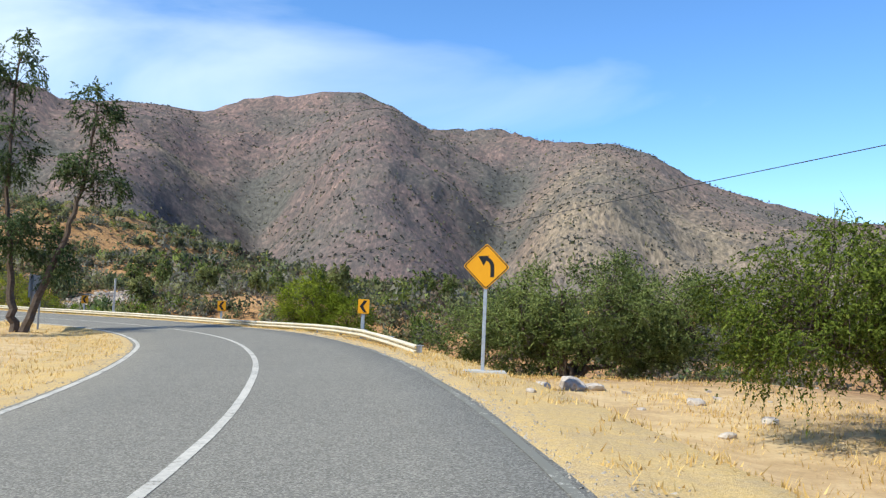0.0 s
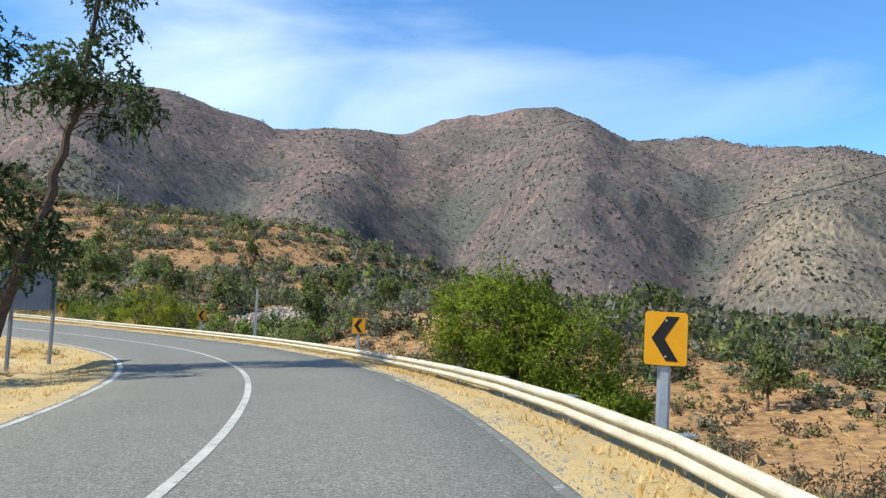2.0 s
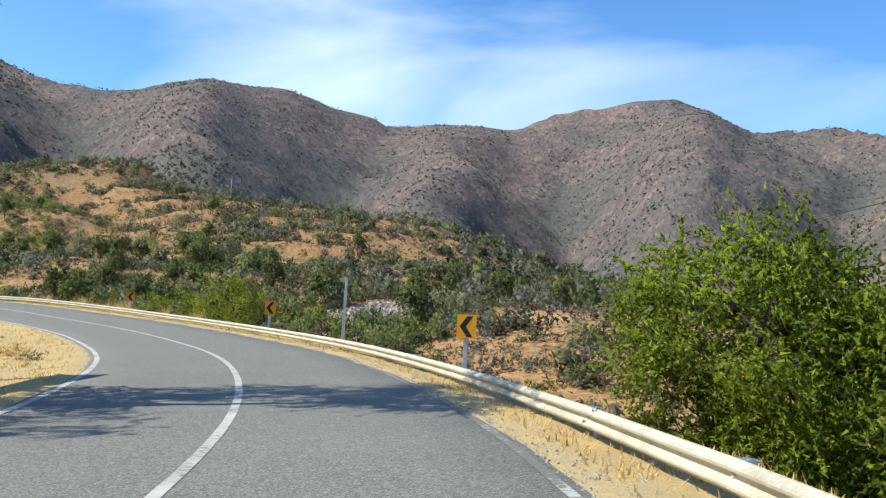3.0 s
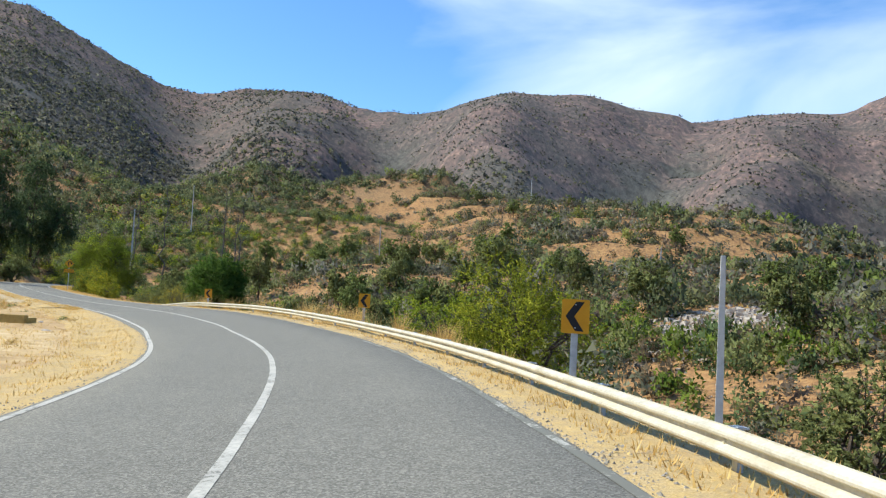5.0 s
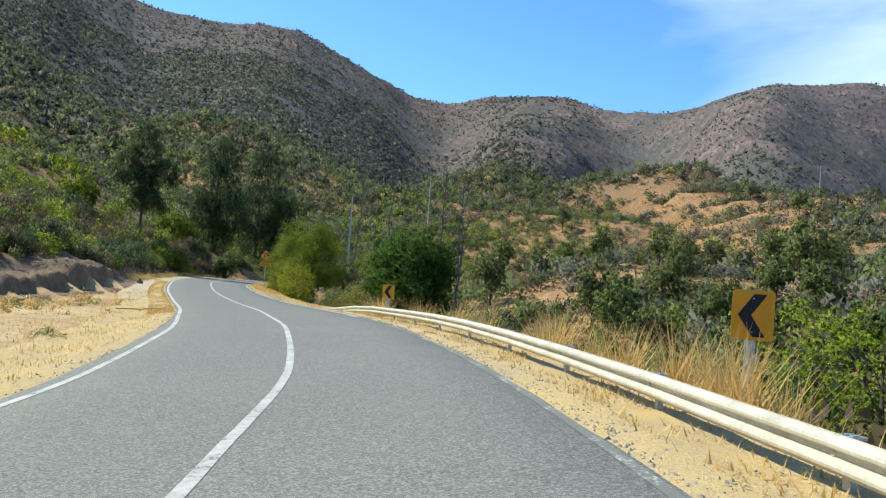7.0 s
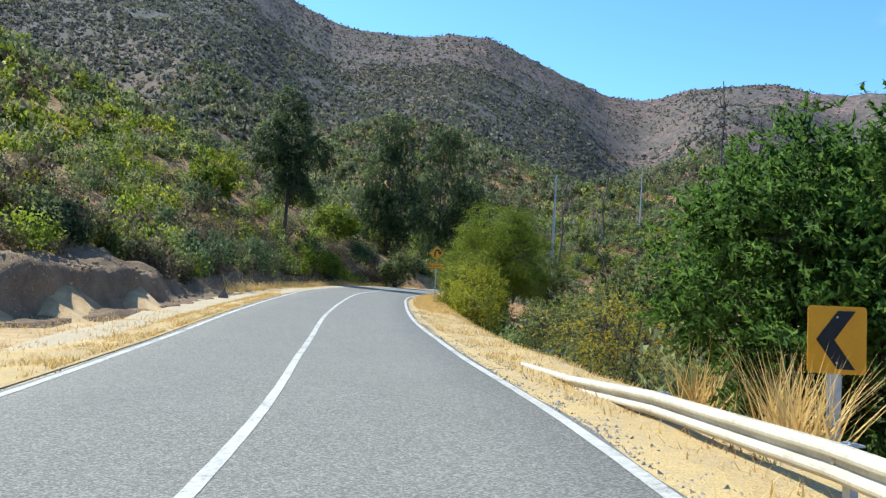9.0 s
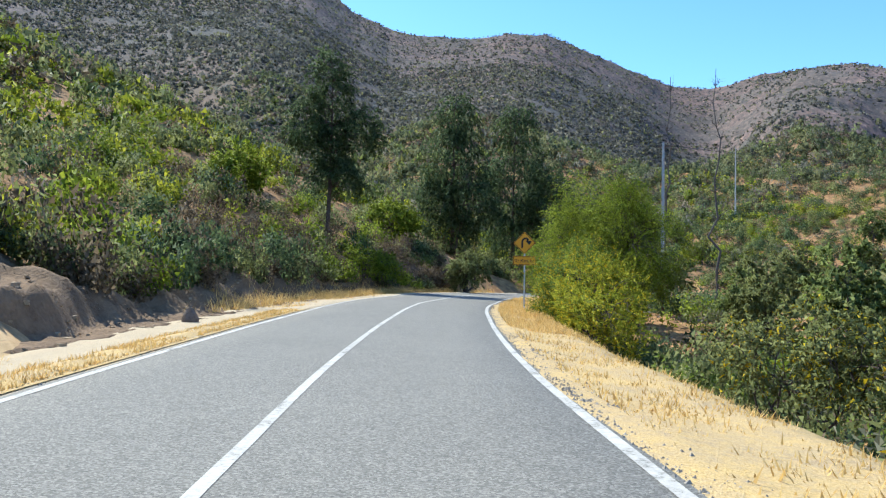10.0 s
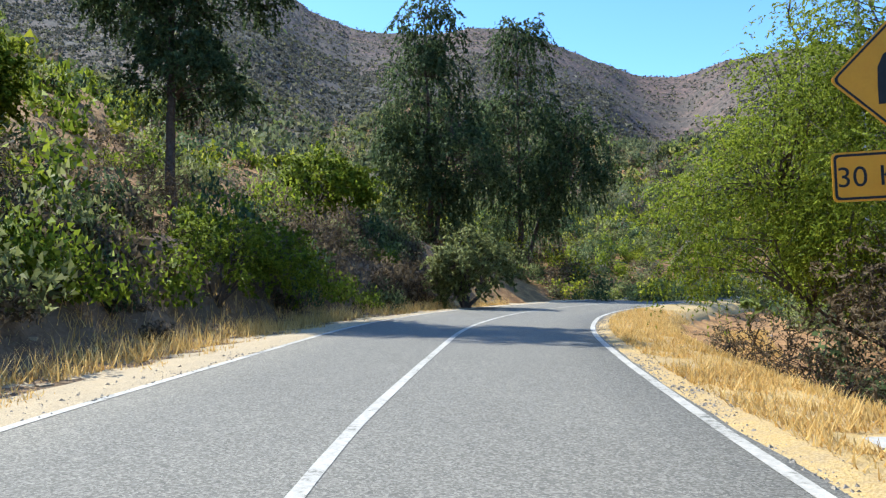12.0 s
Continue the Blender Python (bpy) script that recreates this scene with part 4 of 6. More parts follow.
def utility_pole(x, y, top, arm=True, turn=20, size=1.0):
    z0 = ground_at(x, y) - 0.4
    h = top - z0
    pole = thing("utility_pole", "pale concrete power pole on the scrubby slope", "utility pole", (x, y, z0), turn, "poles on the hillside")
    bm = bmesh.new()
    rings = []
    for k in range(6):
        u = k / 5
        wdt, dep = (0.30 - 0.13 * u) * size, (0.24 - 0.10 * u) * size
        rings.append([bm.verts.new((a * wdt / 2, b * dep / 2, u * h)) for a, b in ((-1, -1), (1, -1), (1, 1), (-1, 1))])
    for p, q in zip(rings, rings[1:]):
        for k in range(4):
            bm.faces.new((p[k], p[(k + 1) % 4], q[(k + 1) % 4], q[k]))
    bm.faces.new(rings[-1])
    bmesh.ops.bevel(bm, geom=[e for e in bm.edges if abs(e.verts[0].co.z - e.verts[1].co.z) > 0.01], offset=0.02 * size, segments=1, affect="EDGES")
    part("shaft", bm, M_POLE, pole)
    if arm:
        bm = bmesh.new()
        box(bm, (1.7, 0.09, 0.10), (0, 0.14, h - 0.35), bevel=0.01)
        part("crossarm", bm, M_WOODPOST, pole)
        for k in (-0.75, 0.0, 0.75):
            bm = bmesh.new()
            bmesh.ops.create_cone(bm, cap_ends=True, segments=8, radius1=0.05, radius2=0.03, depth=0.16, matrix=Matrix.Translation((k, 0.14, h - 0.22)))
            part("insulator", bm, M_BLACK, pole)
    return pole


utility_pole(-38.0, 84.0, 3.98, False, 30, 1.05)
for px, py, ptop, arm in ((-117, 211, 16.0, True), (-184, 187, 20.3, False), (-222, 291, 51.0, False), (-162, 114, 15.2, True), (-261, 173, 34.5, False), (-50, 184.8, 9.8, True), (21, 284, 10.5, False)):
    utility_pole(px, py, ptop, arm, 15 + (px * 7) % 40)


def cable(name, a, b, sag, label, r=0.022):
    a, b = np.array(a, float), np.array(b, float)
    u = np.linspace(0, 1, 24)[:, None]
    p = a + (b - a) * u
    p[:, 2] -= 4 * sag * (u * (1 - u))[:, 0]
    me = quads(name, tube_arrays(p, np.full(24, r), 5), M_WIRE)
    return tagged(new(name, me), label, "cable")


cable("power_cable", (-50, 184.8, 9.75), (38.6, -11.6, 10.3), 0.6, "dark overhead power cable slung high over the gully", 0.024)
cable("power_cable", (-162, 114, 15.0), (-184, 187, 20.0), 1.4, "dark power cable between poles on the slope", 0.02)
cable("power_cable", (-162, 114, 15.0), (-261, 173, 34.2), 1.4, "dark power cable between poles on the slope", 0.02)


# ---- plants ----
def leaf_blades(p, a, length, width, rng):
    """Pointed leaves at p along a: three corners each."""
    a = a / (np.linalg.norm(a, axis=1, keepdims=True) + 1e-9)
    r = rng.normal(size=a.shape)
    b = np.cross(a, r)
    b /= np.linalg.norm(b, axis=1, keepdims=True) + 1e-9
    L, W = length[:, None], width[:, None]
    return np.stack([p - a * L * 0.42 - b * W * 0.5, p - a * L * 0.30 + b * W * 0.5, p + a * L * 0.58], 1).reshape(-1, 3)


def bent(a, b, rng, wob, n=6, sag=0.0):
    a, b = np.asarray(a, float), np.asarray(b, float)
    u = np.linspace(0, 1, n)[:, None]
    p = a + (b - a) * u
    k = np.linalg.norm(b - a)
    w = rng.normal(size=(n, 3)) * wob * k
    w[0] = w[-1] = 0
    p = p + w
    p[:, 2] += sag * k * np.sin(np.pi * u[:, 0])
    return p


def crown_points(n, radii, hollow, rng, low=-0.75):
    """Clump centres in an uneven ellipsoid about the origin."""
    out = []
    seed = int(rng.integers(1, 9999))
    while len(out) < n:
        d = rng.normal(size=3)
        d /= np.linalg.norm(d)
        if d[2] < low:
            continue
        lump = 0.72 + 0.55 * float(vnoise(np.array([d[0] * 1.6 + 5]), np.array([d[1] * 1.6 + d[2] * 2.1 + 5]), seed)[0])
        out.append(d * np.array(radii) * lump * (hollow + (1 - hollow) * rng.random() ** 0.6))
    return np.array(out)


def plant(name, label, category, at, crowns, leaf, material, seed, trunk=None, stems=5, clumps=60, per=120, leafsize=(0.10, 0.035), clump_r=0.45,
          hollow=0.5, droop=0.25, bark=None, group="", trunk_r=0.12, extra=None, low=-0.75, ref=None):
    """A tree or bush: stems or a trunk, limbs to every clump of its crowns, and pointed leaves along fine twigs. crowns: centre (from the foot) and radii."""
    rng = np.random.default_rng(seed)
    bark = bark or M_BARK
    z0 = ground_at(at[0], at[1])
    if ref is not None:
        crowns = [(c[0], c[1], c[2] + ref - z0, *c[3:]) for c in crowns]
    leafsize = (leafsize[0] * 2.05, leafsize[1] * 2.5)
    root = thing(name, label, category, (at[0], at[1], z0), 0, group)
    wood, limbs, leaves, facings = [], [], [], []
    trunks = []
    if trunk:
        for line, r0, r1 in trunk:
            p = np.array(line, float)
            u = np.linspace(0, 1, 4 * len(p))
            p = np.stack([np.interp(u, np.linspace(0, 1, len(p)), p[:, k]) for k in range(3)], 1)
            p[1:-1] += rng.normal(size=(len(p) - 2, 3)) * 0.05
            trunks.append((p, np.linspace(r0, r1, len(p))))
    else:
        for k in range(stems):
            c = crowns[k % len(crowns)]
            a = rng.random() * 2 * np.pi
            tip = np.array(c[:3]) + np.array([math.cos(a) * c[3] * 0.45, math.sin(a) * c[4] * 0.45, c[5] * (0.1 + 0.3 * rng.random())])
            foot = np.array([math.cos(a) * 0.15, math.sin(a) * 0.15, -0.15])
            p = bent(foot, tip, rng, 0.05, 8, 0.08)
            trunks.append((p, np.linspace(trunk_r, trunk_r * 0.35, len(p))))
    for p, r in trunks:
        wood.append(tube_arrays(p, r, 7))
    allp = np.vstack([p[len(p) // 4 :] for p, _ in trunks])
    vol = np.array([c[3] * c[4] * c[5] for c in crowns]) ** 0.7
    for c, share in zip(crowns, vol / vol.sum()):
        pts = crown_points(max(3, int(clumps * share)), c[3:6], hollow, rng, low) + np.array(c[:3])
        pts[:, 2] = np.maximum(pts[:, 2], 0.15)
        for q in pts:
            near = allp + np.array([0, 0, 0.6])
            i = np.argmin(((near - q) ** 2).sum(1) + 0.8 * np.abs(rng.normal(size=len(near))))
            k = np.linalg.norm(q - allp[i])
            line = bent(allp[i], q, rng, 0.06, 4, 0.10)
            r0 = min(0.032, 0.008 + 0.008 * k)
            limbs.append(tube_arrays(line, np.linspace(r0, 0.006, 4), 3))
            # twigs off the clump, with leaves along them
            m = max(4, per // 14)
            d = rng.normal(size=(m, 3))
            d += 0.9 * (q - np.array(c[:3])) / (np.linalg.norm(q - np.array(c[:3])) + 0.1)
            d[:, 2] -= droop * 1.2
            d /= np.linalg.norm(d, axis=1, keepdims=True)
            tl = clump_r * (0.6 + 0.9 * rng.random(m))
            w = max(1, per // m)
            u = rng.random((m, w)) ** 0.75
            base = q + rng.normal(size=(m, 1, 3)) * clump_r * 0.33
            pos = base + d[:, None] * (tl[:, None] * u)[..., None]
            pos[..., 2] -= droop * (u * tl[:, None]) ** 2
            out = rng.normal(size=(m, w, 3)) * 0.8 + d[:, None] * 0.7
            out[..., 2] -= droop
            nl = m * w
            form = (pos.reshape(-1, 3) - np.array(c[:3])) / np.array(c[3:6])
            form = form / (np.linalg.norm(form, axis=1, keepdims=True) + 0.2) + 0.55 * d.repeat(w, axis=0) + 0.45 * rng.normal(size=(nl, 3)) + [0, 0, 0.3]
            facings.append(form.repeat(3, axis=0))
            leaves.append(leaf_blades(pos.reshape(-1, 3), out.reshape(-1, 3), leafsize[0] * (0.6 + 0.8 * rng.random(nl)), leafsize[1] * (0.7 + 0.6 * rng.random(nl)), rng))
            for k2 in range(0, m, 14):
                e = base[k2, 0] + d[k2] * tl[k2]
                limbs.append(tube_arrays(np.array([q, 0.5 * (q + e) + 0.02, e]), [0.008, 0.006, 0.003], 3))
    part("trunk", quads("trunk", np.vstack(wood), bark), None, root, "rough bark")
    part("branchwork", quads("branchwork", np.vstack(limbs), bark), None, root)
    nv = np.vstack(facings)
    lv = face_out(np.vstack(leaves), nv)
    if extra:
        ex_mat, ex_share = extra
        k = int(len(lv) // 3 * ex_share)
        pick = rng.permutation(len(lv) // 3)
        q = lv.reshape(-1, 3, 3)
        part("blossom", quads("blossom", q[pick[:k]], ex_mat, 3), None, root, "small yellow flower heads")["kind"] = "stuff"
        lv, nv = q[pick[k:]].reshape(-1, 3), nv.reshape(-1, 3, 3)[pick[k:]].reshape(-1, 3)
    me = quads("crown", lv, material, 3)
    soften(me, nv)
    part("crown", me, None, root, "many small leaves")
    return root


def bare_tree(at, height, seed, lean=(0, 0)):
    """A dead tree: a tall pole of a trunk with bare, broken branches."""
    rng = np.random.default_rng(seed)
    z0 = ground_at(*at)
    root = thing("dead_tree", "tall dead tree with bare grey branches on the slope", "tree", (at[0], at[1], z0), 0, "dead trees")
    top = np.array([lean[0], lean[1], height])
    p = bent((0, 0, -0.2), top, rng, 0.012, 14)
    part("trunk", quads("trunk", tube_arrays(p, np.linspace(0.17, 0.03, 14), 7), M_PALEBARK), None, root)
    for k in range(26):
        i = int(rng.integers(5, 13))
        a = rng.random() * 6.28
        ln = (1.6 - 0.07 * i) * (0.5 + rng.random())
        e = p[i] + np.array([math.cos(a) * ln * 0.7, math.sin(a) * ln * 0.7, ln * (0.5 + 0.8 * rng.random())])
        b = bent(p[i], e, rng, 0.07, 6, -0.05)
        br = [tube_arrays(b, np.linspace(0.045, 0.008, 6), 4)]
        for j in range(3):
            f = b[3 + j // 2] + rng.normal(size=3) * 0.35 + np.array([0, 0, 0.25])
            br.append(tube_arrays(np.array([b[3 + j // 2], f]), [0.015, 0.004], 3))
        part("branch", quads("branch", np.vstack(br), M_PALEBARK), None, root)
    return root


# right of the road, from the start on; heights of crowns from the level given as ref
plant("acacia_tree", "spreading fine-leaved green acacia drooping to the sandy ground", "tree", (8.3, 13.6),
      [(-0.3, 0.2, 2.0, 2.8, 2.4, 0.95), (-1.7, -0.3, 1.15, 2.0, 1.5, 0.65), (1.6, 1.0, 2.1, 2.4, 2.2, 1.2), (0.4, -0.7, 1.35, 2.2, 1.5, 0.6)], None, L_ACACIA, 11, clumps=300, per=430, leafsize=(0.034, 0.0125), clump_r=0.52, droop=0.5, trunk_r=0.13, ref=0.8)
plant("large_bush", "wide rounded dark olive bush behind the bend sign", "bush", (4.1, 28.3),
      [(-2.6, 1.6, 0.5, 2.1, 1.9, 1.4), (0.5, 0.6, 1.4, 3.2, 2.2, 2.0), (3.8, 0.8, 1.3, 2.6, 2.2, 1.8), (0.6, 0.4, 0.5, 4.0, 1.5, 0.9)], None, L_BUSH, 12, clumps=400, per=380, leafsize=(0.036, 0.020), clump_r=0.48, droop=0.1, stems=9, low=-0.9, ref=0.7)
plant("espino_bush", "bright green feathery thorn bush below the guardrail", "bush", (-8.6, 48.6),
      [(-0.6, 0.0, 1.9, 2.1, 2.0, 1.75), (0.9, -0.4, 0.6, 2.2, 2.0, 1.8), (-0.4, 0.2, -0.8, 2.4, 2.1, 1.7), (2.3, -1.0, -0.8, 1.8, 1.8, 1.5)], None, L_FRESH, 13, clumps=420, per=300, leafsize=(0.050, 0.0165), clump_r=0.46, droop=0.05, stems=9, low=-0.8, ref=0.1)
plant("espino_bush", "yellowish green feathery thorn bush below the guardrail", "bush", (-50.6, 87.2),
      [(0.0, 0.0, 1.2, 3.3, 2.8, 2.9), (2.8, -1.0, 0.2, 2.6, 2.3, 2.0)], None, L_YELLOW, 14, clumps=200, per=120, leafsize=(0.075, 0.022), clump_r=0.62, droop=0.0, stems=8, ref=0.0)
plant("green_bush", "dense fresh green bush behind the chevron board", "bush", (-60.0, 92.0),
      [(0, 0, 0.0, 4.2, 3.0, 2.1), (5.0, -1.6, -0.4, 3.0, 2.4, 1.9)], None, L_FRESH, 15, clumps=210, per=110, leafsize=(0.08, 0.03), clump_r=0.55, stems=8, ref=0.0)
plant("green_bush", "small fresh green bush below the guardrail", "bush", (-30.5, 77.5),
      [(0, 0, -1.0, 1.9, 1.7, 2.0)], None, L_OLIVE, 16, clumps=90, per=110, leafsize=(0.085, 0.03), clump_r=0.45, stems=5, ref=0.0)
plant("dark_bush", "dense dark green thorn bush beside the last chevron board", "bush", (-88.9, 91.7),
      [(0, 0, 2.3, 2.8, 2.3, 1.8), (1.5, -0.1, 1.5, 1.9, 1.7, 1.7), (-1.2, 0.4, 2.8, 1.9, 1.8, 1.4), (0.2, 0.2, 3.4, 2.1, 1.9, 1.2), (0.6, 0.4, 0.6, 2.0, 1.6, 1.3)], None, L_DEEP, 17, clumps=320, per=230, leafsize=(0.085, 0.024), clump_r=0.50, droop=0.05, stems=6, trunk_r=0.15, ref=0.2)
plant("flowering_bush", "bare-stemmed bush with yellow flowers below the guardrail end", "bush", (-100.8, 94.0),
      [(0, 0, 0.1, 2.2, 1.9, 1.5), (-3.2, 1.0, 0.4, 2.0, 1.8, 1.5)], None, L_OLIVE, 18, clumps=130, per=110, leafsize=(0.045, 0.020), clump_r=0.5, stems=14, trunk_r=0.035, extra=(L_FLOWER, 0.35), ref=0.3)
plant("green_bush", "tall green broom-like bush in front of the hairpin sign", "bush", (-133.4, 97.3),
      [(0, 0, 1.7, 2.4, 1.9, 2.2), (-2.4, 0.4, 1.2, 1.9, 1.6, 1.7), (2.6, -0.5, 1.3, 2.2, 1.8, 1.8), (0.4, -0.6, 0.6, 3.4, 1.6, 0.9)], None, L_MID, 19, clumps=360, per=190, leafsize=(0.062, 0.016), clump_r=0.5, droop=-0.15, stems=11, trunk_r=0.035, ref=0.6, low=-0.95, extra=(L_FLOWER, 0.20))
plant("green_bush", "low yellow-flowering green broom-like bush beside the golden verge", "bush", (-125.8, 96.0),
      [(0, 0, 0.9, 2.5, 1.7, 1.6), (3.0, -0.5, 0.4, 2.0, 1.4, 1.2), (-1.6, 0.1, 1.2, 2.0, 1.6, 1.6)], None, L_YELLOW, 22, clumps=200, per=130, leafsize=(0.075, 0.020), clump_r=0.5, droop=-0.1, stems=11, trunk_r=0.035, ref=0.4, low=-0.95, extra=(L_FLOWER, 0.12))
plant("green_bush", "scraggly olive bush down the slope behind the rail end", "bush", (-113.4, 96.6),
      [(0, 0, 0.2, 2.2, 1.8, 1.3), (2.6, 0.2, 0.0, 1.9, 1.6, 1.1)], None, L_OLIVE, 23, clumps=120, per=90, leafsize=(0.08, 0.03), clump_r=0.5, stems=10, trunk_r=0.04, ref=0.3, extra=(L_FLOWER, 0.10))
plant("acacia_tree", "wide green acacia with drooping sprays behind the hairpin sign", "tree", (-146.4, 103.2),
      [(0, 0, 4.6, 4.2, 3.8, 3.2), (4.6, 0.4, 3.9, 3.4, 2.8, 2.4), (-2.6, -2.6, 3.4, 2.4, 2.4, 2.3), (0.5, -0.8, 3.2, 3.4, 2.6, 1.6), (0.5, 1.8, 1.6, 3.6, 1.8, 1.4), (0.8, 0, 6.7, 3.2, 3.0, 2.2), (3.6, 0.3, 5.6, 2.6, 2.4, 1.8)], None, L_FRESH, 20, clumps=600, per=330, leafsize=(0.050, 0.0165), clump_r=0.75, droop=0.45, stems=7, trunk_r=0.06, ref=0.6)
plant("dry_bush", "tangled brown dry bush by the hairpin sign", "bush", (-143.8, 100.8),
      [(0, 0, 1.4, 2.2, 1.5, 1.3), (-2.0, 1.6, 1.2, 1.8, 1.4, 1.0)], None, L_BROWN, 21, clumps=110, per=60, leafsize=(0.06, 0.02), clump_r=0.45, stems=14, trunk_r=0.03, ref=0.8)

brush = plant("dry_bush", "tangled brown brush of thin bare stems on the cut bank", "bush", (-150.2, 82.0),
              [(0, 0, 1.2, 1.6, 1.4, 1.3), (1.3, 0.6, 0.9, 1.2, 1.1, 0.9)], None, L_BROWN, 24, clumps=80, per=60, leafsize=(0.05, 0.016), clump_r=0.45, stems=16, trunk_r=0.022, group="brown brush on the bank")
for k, (bx, by) in enumerate(((-146.8, 79.6), (-152.2, 80.6), (-161.6, 83.6), (-164.8, 90.2), (-168.4, 92.2), (-172.0, 95.6), (-143.4, 77.8), (-141.6, 99.6), (-147.0, 101.2), (-151.0, 102.2), (0.6, 49.0), (3.4, 52.5), (-1.2, 45.4), (4.8, 47.0))):
    got = copy_thing(brush, pose(bx, by, ground_at(bx, by), 0, 0, 61 * k))
    got.scale = (1.0 + 0.12 * (k % 3), 1.0, 0.75 + 0.14 * (k % 4))

# inside the bend
plant("pepper_tree", "tall forked tree with dark sparse drooping foliage on the inner verge", "tree", (-24.5, 43.5),
      [(3.3, 0.6, 12.4, 1.3, 1.2, 2.0), (3.0, 0.3, 9.3, 1.7, 1.5, 1.2), (4.4, 0.6, 8.3, 1.3, 1.2, 0.8), (-0.9, -0.4, 14.5, 1.3, 1.2, 2.2), (-1.2, -0.3, 9.6, 1.5, 1.4, 2.4), (-0.4, 0.2, 5.2, 1.9, 1.7, 1.7), (1.7, 0.4, 3.8, 1.1, 1.0, 1.3)],
      None, L_DARK, 31, trunk=[([(0.2, 0, -0.3), (0.7, 0.1, 1.2), (1.5, 0.2, 3.6), (2.4, 0.3, 6.0), (3.0, 0.4, 9.0), (3.3, 0.6, 13.0)], 0.27, 0.05),
                               ([(-0.25, 0, -0.3), (-0.5, 0, 1.5), (-0.7, -0.1, 4.0), (-1.1, -0.3, 8.0), (-0.9, -0.4, 15.0)], 0.28, 0.05)],
      clumps=230, per=150, leafsize=(0.085, 0.028), clump_r=0.55, droop=0.45, hollow=0.35)
plant("leaning_tree", "dark leaning trunk with drooping leaves on the inner verge", "tree", (-23.8, 37.6),
      [(-2.6, 0.3, 9.0, 2.0, 1.8, 2.4), (-2.0, 0.2, 5.5, 1.7, 1.6, 1.6)], None, L_DARK, 32,
      trunk=[([(0, 0, -0.3), (-0.4, 0.1, 1.5), (-1.3, 0.2, 4.5), (-2.6, 0.3, 10.5)], 0.24, 0.05)], clumps=80, per=120, leafsize=(0.085, 0.026), clump_r=0.55, droop=0.7, hollow=0.35)

# on the slope at the far end
plant("tall_tree", "tall slender dark tree on the cut bank", "tree", (-164.6, 84.7),
      [(0, 0, 13.6, 1.8, 1.8, 4.0), (-0.4, -2.0, 10.2, 1.9, 2.0, 2.8), (0.6, 2.6, 10.0, 1.9, 2.0, 2.2), (0.2, 0.0, 8.4, 2.0, 2.2, 2.6), (0.4, 0.8, 5.6, 2.3, 2.6, 1.9)], None, L_DARK, 41,
      trunk=[([(0, 0, -0.4), (0.1, 0, 4.0), (0, 0, 9.0), (-0.2, 0, 15.5)], 0.24, 0.04)], clumps=330, per=120, leafsize=(0.11, 0.044), clump_r=0.7, droop=0.55, hollow=0.35)
plant("tall_tree", "big dark drooping tree on the hillside", "tree", (-194.0, 99.9),
      [(0, 0, 11.4, 3.6, 4.0, 5.4), (-1.0, 0.4, 17.4, 2.4, 2.6, 3.6), (2.6, 2.0, 6.4, 3.0, 3.4, 3.4), (0, -1.6, 6.6, 3.2, 3.0, 3.4), (1.0, 0, 3.4, 3.0, 3.4, 2.4)], None, L_DARK, 42,
      trunk=[([(0, 0, -0.4), (0.1, 0, 5.0), (-0.6, 0, 18.5)], 0.30, 0.05), ([(0.3, 0.2, -0.4), (1.0, 0.8, 4.0), (2.2, 1.6, 8.5)], 0.2, 0.05)], clumps=470, per=75, leafsize=(0.16, 0.065), clump_r=0.95, droop=0.8, hollow=0.4)
plant("tall_tree", "big dark drooping tree on the hillside", "tree", (-201.0, 109.2),
      [(0, 0, 11.6, 4.2, 4.8, 5.6), (1.0, 0.4, 19.2, 2.8, 3.0, 4.0), (2.4, 4.0, 8.0, 3.6, 4.0, 3.4), (0.5, 0.5, 5.4, 4.0, 4.4, 3.4), (1.5, 5.5, 12.0, 2.6, 2.8, 2.2)], None, L_DARK, 43,
      trunk=[([(0, 0, -0.4), (0.1, 0, 5.0), (0.6, 0, 20.0)], 0.34, 0.05), ([(0.3, 0.3, -0.4), (0.9, 1.8, 5.0), (1.5, 4.8, 11.0)], 0.22, 0.05)], clumps=500, per=75, leafsize=(0.16, 0.065), clump_r=1.0, droop=0.8, hollow=0.4)
plant("green_bush", "leafy bright green bush at the foot of the cut bank", "bush", (-156.4, 87.3),
      [(0, 0, 1.3, 1.6, 1.8, 1.4), (-1.4, 1.6, 1.2, 1.6, 1.5, 1.3)], None, L_FRESH, 44, clumps=120, per=110, leafsize=(0.07, 0.03), clump_r=0.45, stems=8, trunk_r=0.05)
plant("green_bush", "rounded green bush on the slope above the bank", "bush", (-165.0, 76.5),
      [(0, 0, 2.2, 2.6, 2.4, 2.0)], None, L_FRESH, 45, clumps=110, per=110, leafsize=(0.13, 0.05), clump_r=0.55, stems=6)
plant("green_bush", "wide yellow-green bush on the slope above the bank", "bush", (-181.0, 91.0),
      [(0, 0, 2.4, 3.4, 3.2, 2.1)], None, L_FRESH, 46, clumps=130, per=110, leafsize=(0.15, 0.06), clump_r=0.65, stems=6)
plant("grey_bush", "grey-green bush hanging over the cut bank", "bush", (-171.5, 98.2),
      [(0, 0, 2.0, 2.2, 2.0, 1.9)], None, L_OLIVE, 47, clumps=100, per=110, leafsize=(0.13, 0.05), clump_r=0.55, stems=6)
